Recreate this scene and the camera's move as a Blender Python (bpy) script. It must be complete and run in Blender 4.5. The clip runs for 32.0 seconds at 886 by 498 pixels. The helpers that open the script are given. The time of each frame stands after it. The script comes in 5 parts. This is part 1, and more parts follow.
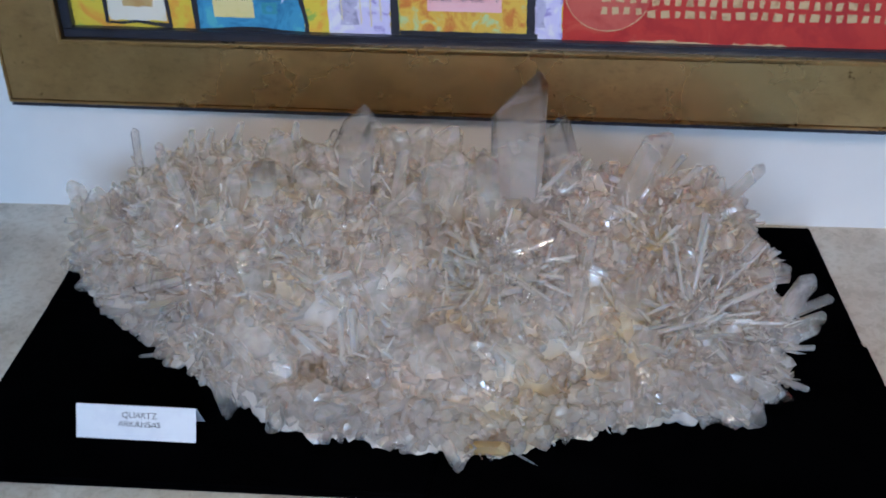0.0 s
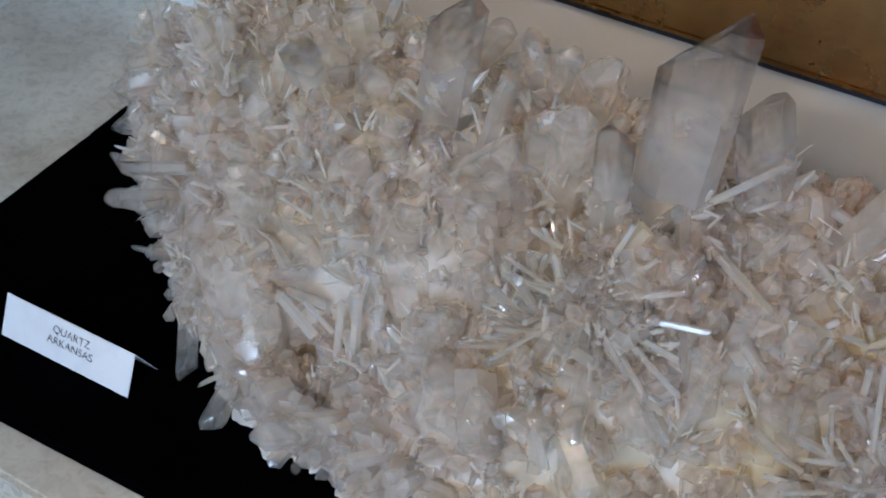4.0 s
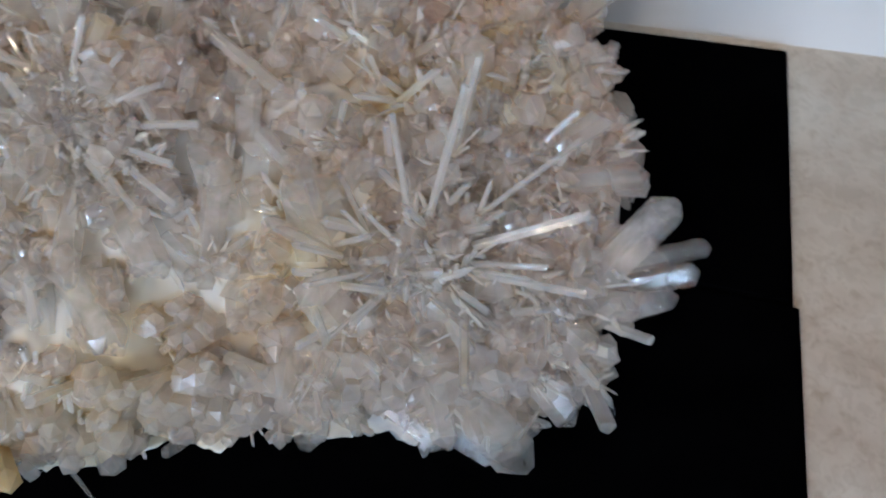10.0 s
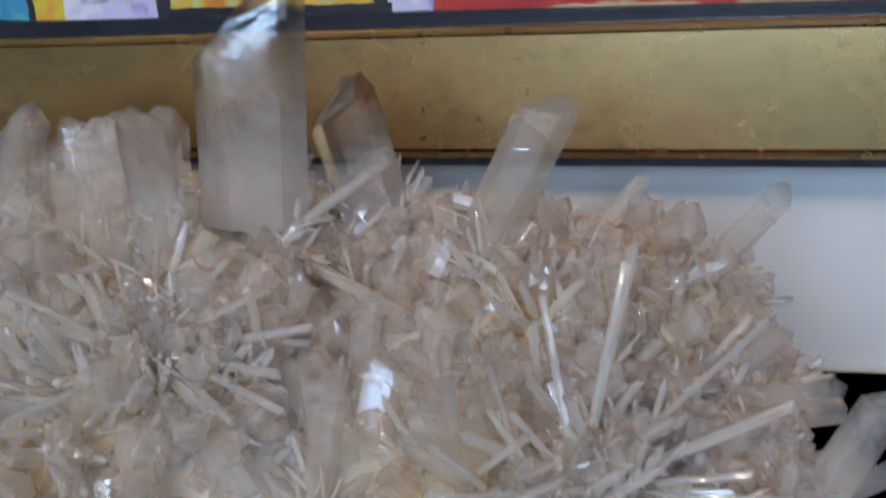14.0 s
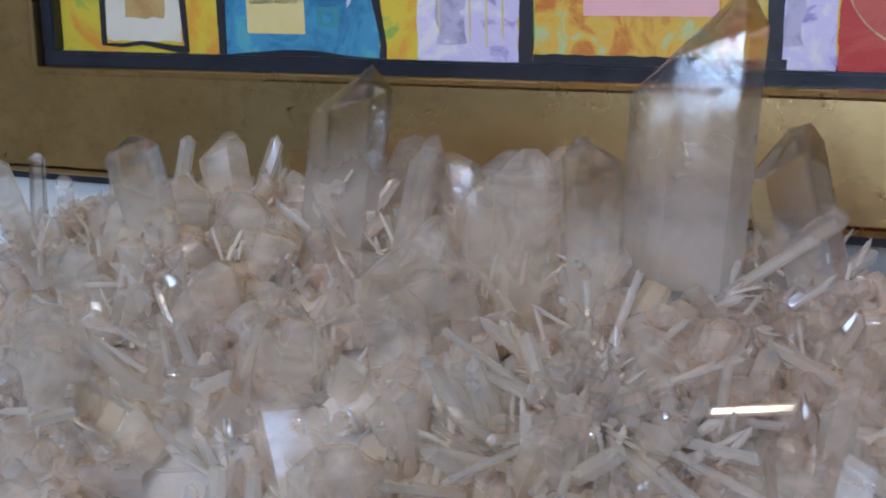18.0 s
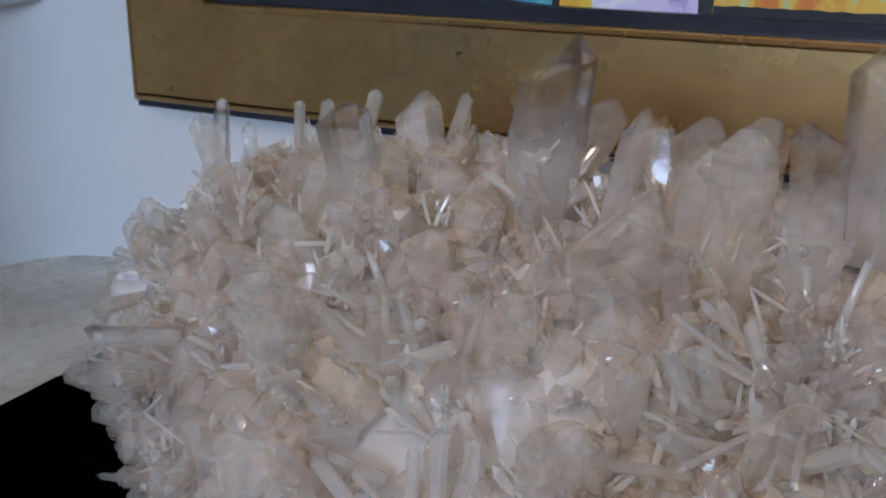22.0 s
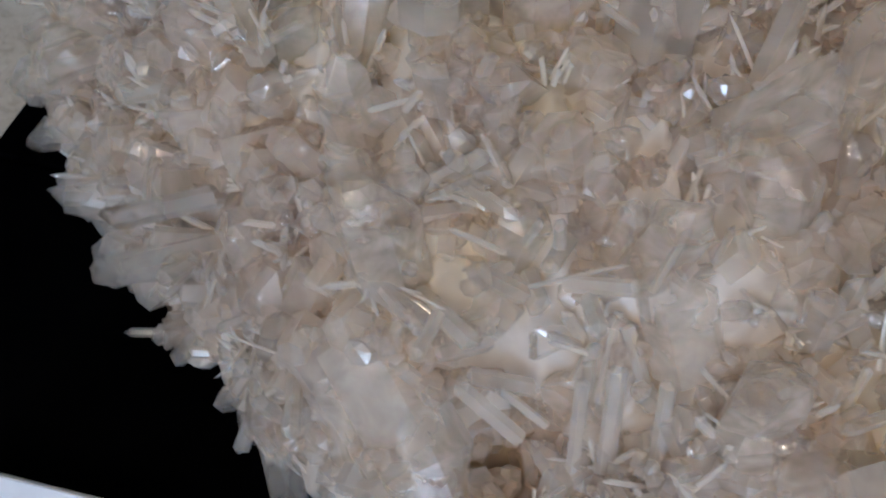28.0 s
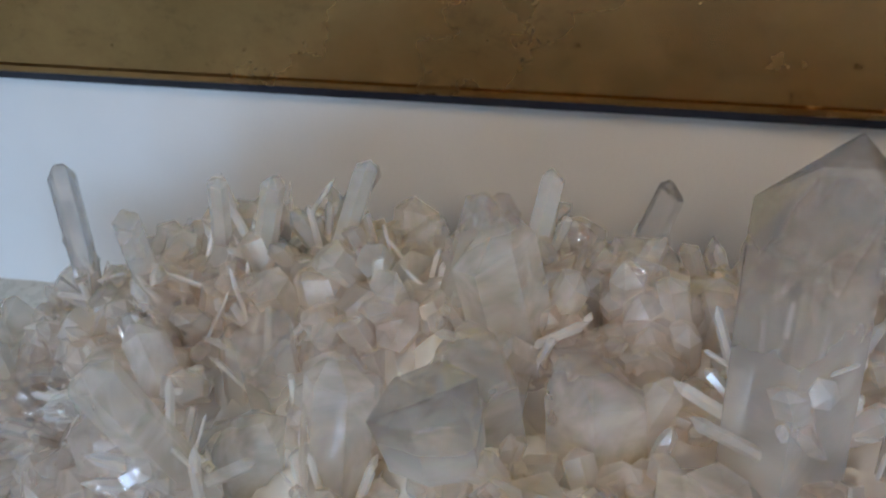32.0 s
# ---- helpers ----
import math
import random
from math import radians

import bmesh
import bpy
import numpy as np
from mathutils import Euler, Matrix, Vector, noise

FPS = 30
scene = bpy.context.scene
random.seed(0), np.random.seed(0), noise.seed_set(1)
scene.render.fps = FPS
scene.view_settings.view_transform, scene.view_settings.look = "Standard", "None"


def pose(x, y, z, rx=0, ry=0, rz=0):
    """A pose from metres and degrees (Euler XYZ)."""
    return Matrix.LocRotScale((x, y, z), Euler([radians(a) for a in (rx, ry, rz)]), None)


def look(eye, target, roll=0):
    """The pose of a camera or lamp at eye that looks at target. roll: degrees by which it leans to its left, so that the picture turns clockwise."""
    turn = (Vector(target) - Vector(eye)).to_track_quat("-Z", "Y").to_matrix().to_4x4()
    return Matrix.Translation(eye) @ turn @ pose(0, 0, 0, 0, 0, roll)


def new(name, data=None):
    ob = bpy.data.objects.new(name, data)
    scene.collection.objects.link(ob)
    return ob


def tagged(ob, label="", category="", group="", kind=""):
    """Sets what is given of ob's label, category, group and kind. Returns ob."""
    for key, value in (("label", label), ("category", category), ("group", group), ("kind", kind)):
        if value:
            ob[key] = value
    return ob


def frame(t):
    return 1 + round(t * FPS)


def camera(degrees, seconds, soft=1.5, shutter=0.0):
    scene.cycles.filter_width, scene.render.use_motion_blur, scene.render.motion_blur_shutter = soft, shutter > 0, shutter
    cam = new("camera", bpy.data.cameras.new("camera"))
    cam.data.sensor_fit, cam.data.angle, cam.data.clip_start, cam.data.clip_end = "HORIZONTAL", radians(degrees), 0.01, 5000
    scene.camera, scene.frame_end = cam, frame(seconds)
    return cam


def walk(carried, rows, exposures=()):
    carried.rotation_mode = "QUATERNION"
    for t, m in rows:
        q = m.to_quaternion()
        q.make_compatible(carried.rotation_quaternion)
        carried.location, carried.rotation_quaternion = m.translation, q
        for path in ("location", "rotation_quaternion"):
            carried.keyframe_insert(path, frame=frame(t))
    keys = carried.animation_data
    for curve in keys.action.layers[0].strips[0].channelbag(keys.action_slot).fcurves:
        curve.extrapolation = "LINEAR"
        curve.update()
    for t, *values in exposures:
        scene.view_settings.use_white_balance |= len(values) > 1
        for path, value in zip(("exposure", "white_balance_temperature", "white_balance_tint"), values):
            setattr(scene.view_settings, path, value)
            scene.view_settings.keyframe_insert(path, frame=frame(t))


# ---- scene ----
cam = camera(42.40, 32.0, soft=2.0, shutter=0.5)
# seconds, eye, target, roll
PATH = [
    (0, (-0.2478, -1.0402, 0.6254), (-0.3024, -0.6216, 0.3573), -1.07),
    (0.5, (-0.2325, -1.0418, 0.6218), (-0.2989, -0.6247, 0.3542), -1.27),
    (1, (-0.2404, -0.9984, 0.6132), (-0.3066, -0.5825, 0.3438), -1.56),
    (1.5, (-0.2664, -0.9162, 0.5928), (-0.3286, -0.509, 0.3094), -1.65),
    (2, (-0.2617, -0.8497, 0.58), (-0.3289, -0.4548, 0.2807), -2.25),
    (2.5, (-0.2423, -0.7802, 0.5584), (-0.3394, -0.4029, 0.2449), -0.28),
    (4.5, (-0.1555, -0.6424, 0.5173), (-0.3447, -0.3296, 0.1762), 2.76),
    (5, (-0.1478, -0.626, 0.5039), (-0.3394, -0.3203, 0.1578), 2.93),
    (5.5, (-0.1391, -0.6289, 0.4904), (-0.3285, -0.3323, 0.1352), 3.11),
    (6, (-0.1322, -0.6352, 0.477), (-0.3205, -0.3452, 0.1159), 2.55),
    (6.5, (-0.1146, -0.6302, 0.4683), (-0.3001, -0.3414, 0.1047), 2.45),
    (7, (-0.0792, -0.6152, 0.4602), (-0.2504, -0.3201, 0.0947), 1.24),
    (7.5, (-0.0518, -0.5957, 0.4588), (-0.2122, -0.3005, 0.0884), -0.47),
    (8, (-0.0463, -0.5855, 0.4569), (-0.2022, -0.2892, 0.0855), -0.36),
    (8.5, (-0.046, -0.5811, 0.456), (-0.1986, -0.2848, 0.0833), -0.51),
    (9, (-0.0408, -0.5794, 0.4532), (-0.1859, -0.2769, 0.0825), -0.64),
    (9.5, (-0.035, -0.5752, 0.4505), (-0.1638, -0.2639, 0.0811), -0.24),
    (10, (-0.0464, -0.5736, 0.4424), (-0.1415, -0.255, 0.069), -1.44),
    (10.5, (-0.0768, -0.5755, 0.4305), (-0.1319, -0.2565, 0.0495), -2.25),
    (11, (-0.1069, -0.5826, 0.4035), (-0.1393, -0.2396, 0.0411), -3.97),
    (11.5, (-0.1163, -0.5775, 0.3624), (-0.1347, -0.2059, 0.0284), -4.80),
    (12, (-0.1137, -0.5781, 0.3192), (-0.1559, -0.1797, 0.0199), -4.61),
    (12.5, (-0.0929, -0.6082, 0.2642), (-0.1711, -0.1843, 0.0107), -4.10),
    (13, (-0.0879, -0.6114, 0.2599), (-0.189, -0.171, 0.0456), -2.68),
    (13.5, (-0.0917, -0.611, 0.274), (-0.2065, -0.1611, 0.0887), -3.13),
    (14, (-0.0956, -0.6085, 0.2754), (-0.2254, -0.1513, 0.1202), -3.31),
    (14.5, (-0.1044, -0.6025, 0.2805), (-0.2411, -0.1398, 0.1492), -3.18),
    (16.5, (-0.1639, -0.5946, 0.2573), (-0.3456, -0.1396, 0.1575), -0.82),
    (17, (-0.1772, -0.5927, 0.2558), (-0.3654, -0.1415, 0.1507), -0.98),
    (17.5, (-0.1916, -0.5918, 0.2525), (-0.3906, -0.1471, 0.1399), -0.53),
    (18, (-0.2041, -0.5942, 0.2521), (-0.4076, -0.1525, 0.1362), -0.31),
    (18.5, (-0.2183, -0.5982, 0.2529), (-0.4253, -0.1579, 0.1374), 0.02),
    (19, (-0.2401, -0.6009, 0.2548), (-0.4563, -0.1659, 0.1364), 0.14),
    (19.5, (-0.2521, -0.6024, 0.2508), (-0.478, -0.1751, 0.1229), -0.46),
    (20, (-0.2592, -0.6003, 0.2445), (-0.4908, -0.1788, 0.1077), -1.00),
    (20.5, (-0.2618, -0.5975, 0.2433), (-0.4944, -0.1762, 0.1077), -0.91),
    (21, (-0.2624, -0.5981, 0.2439), (-0.4934, -0.176, 0.1083), -0.79),
    (21.5, (-0.2581, -0.6054, 0.2518), (-0.4867, -0.1829, 0.1131), -0.18),
    (22, (-0.2443, -0.6162, 0.2796), (-0.4765, -0.2022, 0.1225), -0.10),
    (22.5, (-0.2372, -0.6316, 0.3038), (-0.478, -0.2348, 0.1178), 0.72),
    (23, (-0.2487, -0.6454, 0.3066), (-0.4987, -0.2608, 0.1076), 0.44),
    (23.5, (-0.2613, -0.6474, 0.3028), (-0.503, -0.2612, 0.097), -0.51),
    (24, (-0.2913, -0.6467, 0.3081), (-0.4965, -0.2499, 0.0836), -2.61),
    (24.5, (-0.3349, -0.6332, 0.3268), (-0.4893, -0.2258, 0.0816), -2.00),
    (25, (-0.3823, -0.6109, 0.3438), (-0.5044, -0.2134, 0.0663), -0.86),
    (25.5, (-0.4145, -0.5906, 0.3501), (-0.5111, -0.2043, 0.0477), 0.01),
    (27.5, (-0.4301, -0.5487, 0.3705), (-0.5132, -0.1918, 0.0304), 1.13),
    (28, (-0.4141, -0.5322, 0.3783), (-0.5051, -0.201, 0.0149), 1.21),
    (28.5, (-0.3891, -0.5097, 0.3968), (-0.4885, -0.2046, 0.0133), 2.11),
    (29, (-0.3998, -0.4855, 0.4183), (-0.4946, -0.2028, 0.0169), 0.68),
    (29.5, (-0.4361, -0.4588, 0.4202), (-0.506, -0.1876, 0.006), -2.33),
    (30, (-0.4445, -0.4407, 0.3918), (-0.5373, -0.1293, 0.0118), -4.84),
    (30.5, (-0.4474, -0.4188, 0.377), (-0.5481, -0.0953, 0.0093), -7.59),
    (31, (-0.4479, -0.4008, 0.371), (-0.568, -0.0531, 0.0324), -7.78),
    (31.5, (-0.4452, -0.3948, 0.3511), (-0.574, -0.032, 0.0321), -7.01),
    (32, (-0.4412, -0.3936, 0.3363), (-0.5718, -0.0087, 0.0451), -5.59),
]
EXPOSURE = [(0, 0.0, 5870, 10), (2, -0.1, 6120, 11), (5, 0.05, 6020, 6), (6, -0.02, 6270, 10), (8, 0.02, 5920, 7), (9, 0.03, 5870, 6), (11, 0.12, 6470, 9), (13, 0.0, 5970, 8), (14, -0.12, 6170, 9), (17, -0.15, 6170, 12),
            (20, -0.22, 6400, 15), (22, -0.25, 6320, 15), (23, -0.18, 6220, 15), (25, -0.2, 6770, 15), (28, -0.08, 6570, 12), (29, -0.15, 6120, 10), (30, -0.3, 6270, 9), (31, 0.0, 6070, 7), (32, 0.03, 6120, 7)]
walk(cam, [(t, look(e, g, r)) for t, e, g, r in PATH], EXPOSURE)

# ---- world and light ----
scene.cycles.transparent_max_bounces, scene.cycles.diffuse_bounces, scene.cycles.transmission_bounces = 80, 6, 16
world = bpy.data.worlds.new("world")
scene.world = world
world.use_nodes = True
wn = world.node_tree.nodes
sky = wn.new("ShaderNodeTexSky")
sky.sky_type, sky.sun_disc = "NISHITA", False
sky.sun_elevation, sky.sun_rotation = radians(40), radians(150)
wn["Background"].inputs["Strength"].default_value = 0.1
world.node_tree.links.new(sky.outputs[0], wn["Background"].inputs["Color"])


def area_lamp(name, eye, target, size_x, size_y, watts, color):
    data = bpy.data.lights.new(name, "AREA")
    data.shape, data.size, data.size_y = "RECTANGLE", size_x, size_y
    data.energy, data.color = watts, color
    ob = new(name, data)
    ob.matrix_world = look(eye, target)
    return ob


def spot_lamp(name, eye, target, watts, color, radius, cone):
    data = bpy.data.lights.new(name, "SPOT")
    data.energy, data.color, data.shadow_soft_size = watts, color, radius
    data.spot_size, data.spot_blend = radians(cone), 0.35
    ob = new(name, data)
    ob.matrix_world = look(eye, target)
    return ob


# daylight in the window opening behind, warm ceiling downlights
area_lamp("window_daylight", (-0.45, -3.3, 1.0), (-0.35, 0.0, 0.1), 0.58, 0.83, 27, (0.5, 0.7, 1.0))
area_lamp("window_daylight", (0.35, -3.3, 1.0), (-0.35, 0.0, 0.1), 0.58, 0.83, 27, (0.5, 0.7, 1.0))
for lamp_x, lamp_y, aim_x, watts, cone in ((-0.95, -2.2, -0.4, 24, 21), (-0.55, -1.9, -0.28, 24, 26), (-0.15, -2.3, -0.14, 22, 24), (0.15, -1.9, 0.02, 8, 30), (0.6, -2.2, 0.2, 2, 34)):
    spot_lamp("ceiling_spot", (lamp_x, lamp_y, 1.62), (aim_x, -0.05, 0.12), watts, (1.0, 0.73, 0.49), 0.09, cone)

# ---- materials ----


def material(name, color, rough=0.5, metal=0.0):
    m = bpy.data.materials.new(name)
    m.use_nodes = True
    b = m.node_tree.nodes["Principled BSDF"]
    b.inputs["Base Color"].default_value = (*color, 1)
    b.inputs["Roughness"].default_value, b.inputs["Metallic"].default_value = rough, metal
    return m, m.node_tree.nodes, m.node_tree.links, b


def noise_tex(n, l, scale, detail=6.0, rough=0.55, distort=0.0):
    tc = n.new("ShaderNodeTexCoord")
    t = n.new("ShaderNodeTexNoise")
    t.inputs["Scale"].default_value, t.inputs["Detail"].default_value = scale, detail
    t.inputs["Roughness"].default_value, t.inputs["Distortion"].default_value = rough, distort
    l.new(tc.outputs["Object"], t.inputs["Vector"])
    return t


def ramp(n, l, src, stops):
    r = n.new("ShaderNodeValToRGB")
    els = r.color_ramp.elements
    while len(els) < len(stops):
        els.new(0.5)
    for e, (at, c) in zip(els, stops):
        e.position, e.color = at, (*c, 1)
    l.new(src, r.inputs[0])
    return r


def bump(n, l, b, src, strength, dist):
    k = n.new("ShaderNodeBump")
    k.inputs["Strength"].default_value, k.inputs["Distance"].default_value = strength, dist
    l.new(src, k.inputs["Height"])
    l.new(k.outputs[0], b.inputs["Normal"])
    return k


def grey(v):
    return (v, v, v)


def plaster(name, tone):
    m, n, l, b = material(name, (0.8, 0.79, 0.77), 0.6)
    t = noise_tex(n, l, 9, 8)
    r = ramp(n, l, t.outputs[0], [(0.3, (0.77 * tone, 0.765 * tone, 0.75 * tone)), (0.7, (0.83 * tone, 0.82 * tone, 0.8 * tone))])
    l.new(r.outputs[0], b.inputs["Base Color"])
    f = noise_tex(n, l, 500, 3)
    bump(n, l, b, f.outputs[0], 0.12, 0.001)
    return m


def limestone():
    m, n, l, b = material("polished cream limestone", (0.6, 0.52, 0.42), 0.3)
    big = noise_tex(n, l, 14, 9, 0.62, 0.8)
    fine = noise_tex(n, l, 90, 6, 0.6, 0.4)
    r1 = ramp(n, l, big.outputs[0], [(0.28, (0.46, 0.38, 0.29)), (0.45, (0.6, 0.52, 0.42)), (0.58, (0.67, 0.6, 0.5)), (0.75, (0.74, 0.68, 0.58))])
    r2 = ramp(n, l, fine.outputs[0], [(0.32, (0.72, 0.66, 0.58)), (0.46, grey(1.0)), (0.62, (1.0, 1.0, 1.0))])
    mx = n.new("ShaderNodeMixRGB")
    mx.blend_type = "MULTIPLY"
    mx.inputs[0].default_value = 0.7
    l.new(r1.outputs[0], mx.inputs[1])
    l.new(r2.outputs[0], mx.inputs[2])
    v = n.new("ShaderNodeTexVoronoi")
    v.feature = "DISTANCE_TO_EDGE"
    v.inputs["Scale"].default_value = 26
    tc = n.new("ShaderNodeTexCoord")
    wv = n.new("ShaderNodeMixRGB")
    wv.inputs[0].default_value = 0.06
    l.new(tc.outputs["Object"], wv.inputs[1])
    l.new(big.outputs[1], wv.inputs[2])
    l.new(wv.outputs[0], v.inputs["Vector"])
    r3 = ramp(n, l, v.outputs[0], [(0.0, (0.66, 0.55, 0.44)), (0.05, grey(1.0)), (1.0, grey(1.0))])
    m2 = n.new("ShaderNodeMixRGB")
    m2.blend_type = "MULTIPLY"
    m2.inputs[0].default_value = 0.22
    l.new(mx.outputs[0], m2.inputs[1])
    l.new(r3.outputs[0], m2.inputs[2])
    l.new(m2.outputs[0], b.inputs["Base Color"])
    rr = ramp(n, l, fine.outputs[0], [(0.3, grey(0.45)), (0.6, grey(0.24))])
    l.new(rr.outputs[0], b.inputs["Roughness"])
    bump(n, l, b, fine.outputs[0], 0.08, 0.001)
    return m


def velvet():
    m, n, l, b = material("black velvet", (0.001, 0.001, 0.0012), 0.95)
    b.inputs["Specular IOR Level"].default_value = 0.0
    t = noise_tex(n, l, 30, 5)
    r = ramp(n, l, t.outputs[0], [(0.35, (0.0006, 0.0006, 0.0008)), (0.7, (0.0014, 0.0014, 0.0018))])
    l.new(r.outputs[0], b.inputs["Base Color"])
    f = noise_tex(n, l, 2200, 2)
    bump(n, l, b, f.outputs[0], 0.3, 0.0006)
    return m


def gold_leaf():
    m, n, l, b = material("worn gold leaf", (0.45, 0.31, 0.13), 0.34, 1.0)
    big = noise_tex(n, l, 7, 8, 0.6)
    r = ramp(n, l, big.outputs[0], [(0.3, (0.4, 0.25, 0.1)), (0.5, (0.58, 0.385, 0.17)), (0.72, (0.7, 0.495, 0.24))])
    spot = noise_tex(n, l, 75, 4, 0.7)
    rs = ramp(n, l, spot.outputs[0], [(0.27, (0.2, 0.14, 0.08)), (0.34, grey(1.0)), (1.0, grey(1.0))])
    mx = n.new("ShaderNodeMixRGB")
    mx.blend_type = "MULTIPLY"
    mx.inputs[0].default_value = 0.85
    l.new(r.outputs[0], mx.inputs[1])
    l.new(rs.outputs[0], mx.inputs[2])
    l.new(mx.outputs[0], b.inputs["Base Color"])
    rr = ramp(n, l, big.outputs[0], [(0.3, grey(0.34)), (0.7, grey(0.22))])
    l.new(rr.outputs[0], b.inputs["Roughness"])
    f = noise_tex(n, l, 160, 4)
    bump(n, l, b, f.outputs[0], 0.09, 0.0012)
    tc = n.new("ShaderNodeTexCoord")
    mp = n.new("ShaderNodeMapping")
    mp.inputs["Scale"].default_value = (0.6, 1.0, 1.0)
    l.new(tc.outputs["Object"], mp.inputs[0])
    g = n.new("ShaderNodeTexNoise")
    g.inputs["Scale"].default_value, g.inputs["Detail"].default_value, g.inputs["Roughness"].default_value = 130, 8, 0.7
    l.new(mp.outputs[0], g.inputs["Vector"])
    rg = ramp(n, l, g.outputs[0], [(0.34, grey(0.55)), (0.46, grey(0.9)), (0.62, grey(1.0))])
    mz = n.new("ShaderNodeMixRGB")
    mz.blend_type = "MULTIPLY"
    mz.inputs[0].default_value = 0.4
    l.new(mx.outputs[0], mz.inputs[1])
    l.new(rg.outputs[0], mz.inputs[2])
    l.new(mz.outputs[0], b.inputs["Base Color"])
    return m


def paint(name, c1, c2, scale=25, rough=0.45, c3=None, distort=0.5):
    m, n, l, b = material(name, c1, rough)
    t = noise_tex(n, l, scale, 6, 0.6, distort)
    stops = [(0.38, c1), (0.5, c2)] + ([(0.57, c2), (0.64, c3)] if c3 else [])
    r = ramp(n, l, t.outputs[0], stops)
    l.new(r.outputs[0], b.inputs["Base Color"])
    f = noise_tex(n, l, 180, 4)
    bump(n, l, b, f.outputs[0], 0.25, 0.001)
    return m


def math_node(n, l, op, a, c, d=None, clamp=False):
    k = n.new("ShaderNodeMath")
    k.operation, k.use_clamp = op, clamp
    for slot, v in zip(k.inputs, (a, c, d)):
        if v is None:
            continue
        if isinstance(v, (int, float)):
            slot.default_value = v
        else:
            l.new(v, slot)
    return k.outputs[0]


def placed_noise(n, l, scale, detail=5.0, rough=0.6, distort=0.0):
    g = n.new("ShaderNodeNewGeometry")
    t = n.new("ShaderNodeTexNoise")
    t.inputs["Scale"].default_value, t.inputs["Detail"].default_value = scale, detail
    t.inputs["Roughness"].default_value, t.inputs["Distortion"].default_value = rough, distort
    l.new(g.outputs["Position"], t.inputs["Vector"])
    return t.outputs[0]


def quartz(name, milky, clear, stain, glow, open_root, open_tip, rough=0.05, gloss=1.0, glassy=0.0, vein=0.5, ripple=0.5, frost=0.1, depth=0.008):
    """Quartz that is cloudy at the root and clearer at the tip, with iron stains in places: a hazy body seen through a polished skin."""
    m, n, l, b = material(name, milky, 0.5)
    at = n.new("ShaderNodeAttribute")
    at.attribute_name = "along"
    along = at.outputs["Fac"]
    veil = placed_noise(n, l, 45, 4, 0.55, 0.6)
    iron = ramp(n, l, placed_noise(n, l, 9, 4, 0.6), [(0.48, grey(0.0)), (0.68, grey(0.85))])
    zone = iron.outputs[0]
    for centre in ((-0.315, -0.27, 0.085), (-0.195, -0.268, 0.055), (-0.27, -0.35, 0.02)):
        far = n.new("ShaderNodeVectorMath")
        far.operation = "DISTANCE"
        far.inputs[1].default_value = centre
        l.new(n.new("ShaderNodeNewGeometry").outputs["Position"], far.inputs[0])
        near = n.new("ShaderNodeMapRange")
        near.inputs["From Min"].default_value, near.inputs["From Max"].default_value = 0.065, 0.02
        near.inputs["To Max"].default_value = 0.75
        l.new(far.outputs["Value"], near.inputs["Value"])
        zone = math_node(n, l, "MAXIMUM", zone, math_node(n, l, "MULTIPLY", near.outputs[0], math_node(n, l, "MULTIPLY_ADD", veil, 1.4, 0.3), None, True))
    im = math_node(n, l, "MULTIPLY", zone, math_node(n, l, "SUBTRACT", 1.0, along))
    rt = ramp(n, l, veil, [(0.3, tuple(0.8 * v for v in milky)), (0.65, milky)])
    c1 = n.new("ShaderNodeMixRGB")
    l.new(im, c1.inputs[0])
    l.new(rt.outputs[0], c1.inputs[1])
    c1.inputs[2].default_value = (*stain, 1)
    c2 = n.new("ShaderNodeMixRGB")
    l.new(along, c2.inputs[0])
    l.new(c1.outputs[0], c2.inputs[1])
    c2.inputs[2].default_value = (*clear, 1)
    body = n.new("ShaderNodeSubsurfaceScattering")
    body.falloff = "RANDOM_WALK"
    body.inputs["Scale"].default_value = depth
    body.inputs["Radius"].default_value = (1.0, 0.9, 0.8)
    l.new(c2.outputs[0], body.inputs["Color"])
    tl = n.new("ShaderNodeBsdfTranslucent")
    l.new(c2.outputs[0], tl.inputs[0])
    m1 = n.new("ShaderNodeMixShader")
    m1.inputs[0].default_value = glow
    l.new(body.outputs[0], m1.inputs[1])
    l.new(tl.outputs[0], m1.inputs[2])
    bend = n.new("ShaderNodeBsdfRefraction")
    bend.inputs["IOR"].default_value, bend.inputs["Roughness"].default_value = 1.45, frost
    bend.inputs["Color"].default_value = (*clear, 1)
    tr = n.new("ShaderNodeBsdfTransparent")
    tr.inputs[0].default_value = (*clear, 1)
    mo = n.new("ShaderNodeMixShader")
    mo.inputs[0].default_value = glassy
    l.new(tr.outputs[0], mo.inputs[1])
    l.new(bend.outputs[0], mo.inputs[2])
    haze = math_node(n, l, "MULTIPLY_ADD", math_node(n, l, "SUBTRACT", veil, 0.5), vein, open_root)
    ms = n.new("ShaderNodeMixShader")
    l.new(math_node(n, l, "MULTIPLY_ADD", along, open_tip, haze, True), ms.inputs[0])
    l.new(m1.outputs[0], ms.inputs[1])
    l.new(mo.outputs[0], ms.inputs[2])
    skin = n.new("ShaderNodeBsdfGlossy")
    skin.inputs["Roughness"].default_value = rough
    fr = n.new("ShaderNodeLayerWeight")
    fr.inputs["Blend"].default_value = 0.5
    edge = math_node(n, l, "MULTIPLY_ADD", math_node(n, l, "POWER", fr.outputs["Facing"], 4.0), 0.08, 0.04)
    k = n.new("ShaderNodeBump")
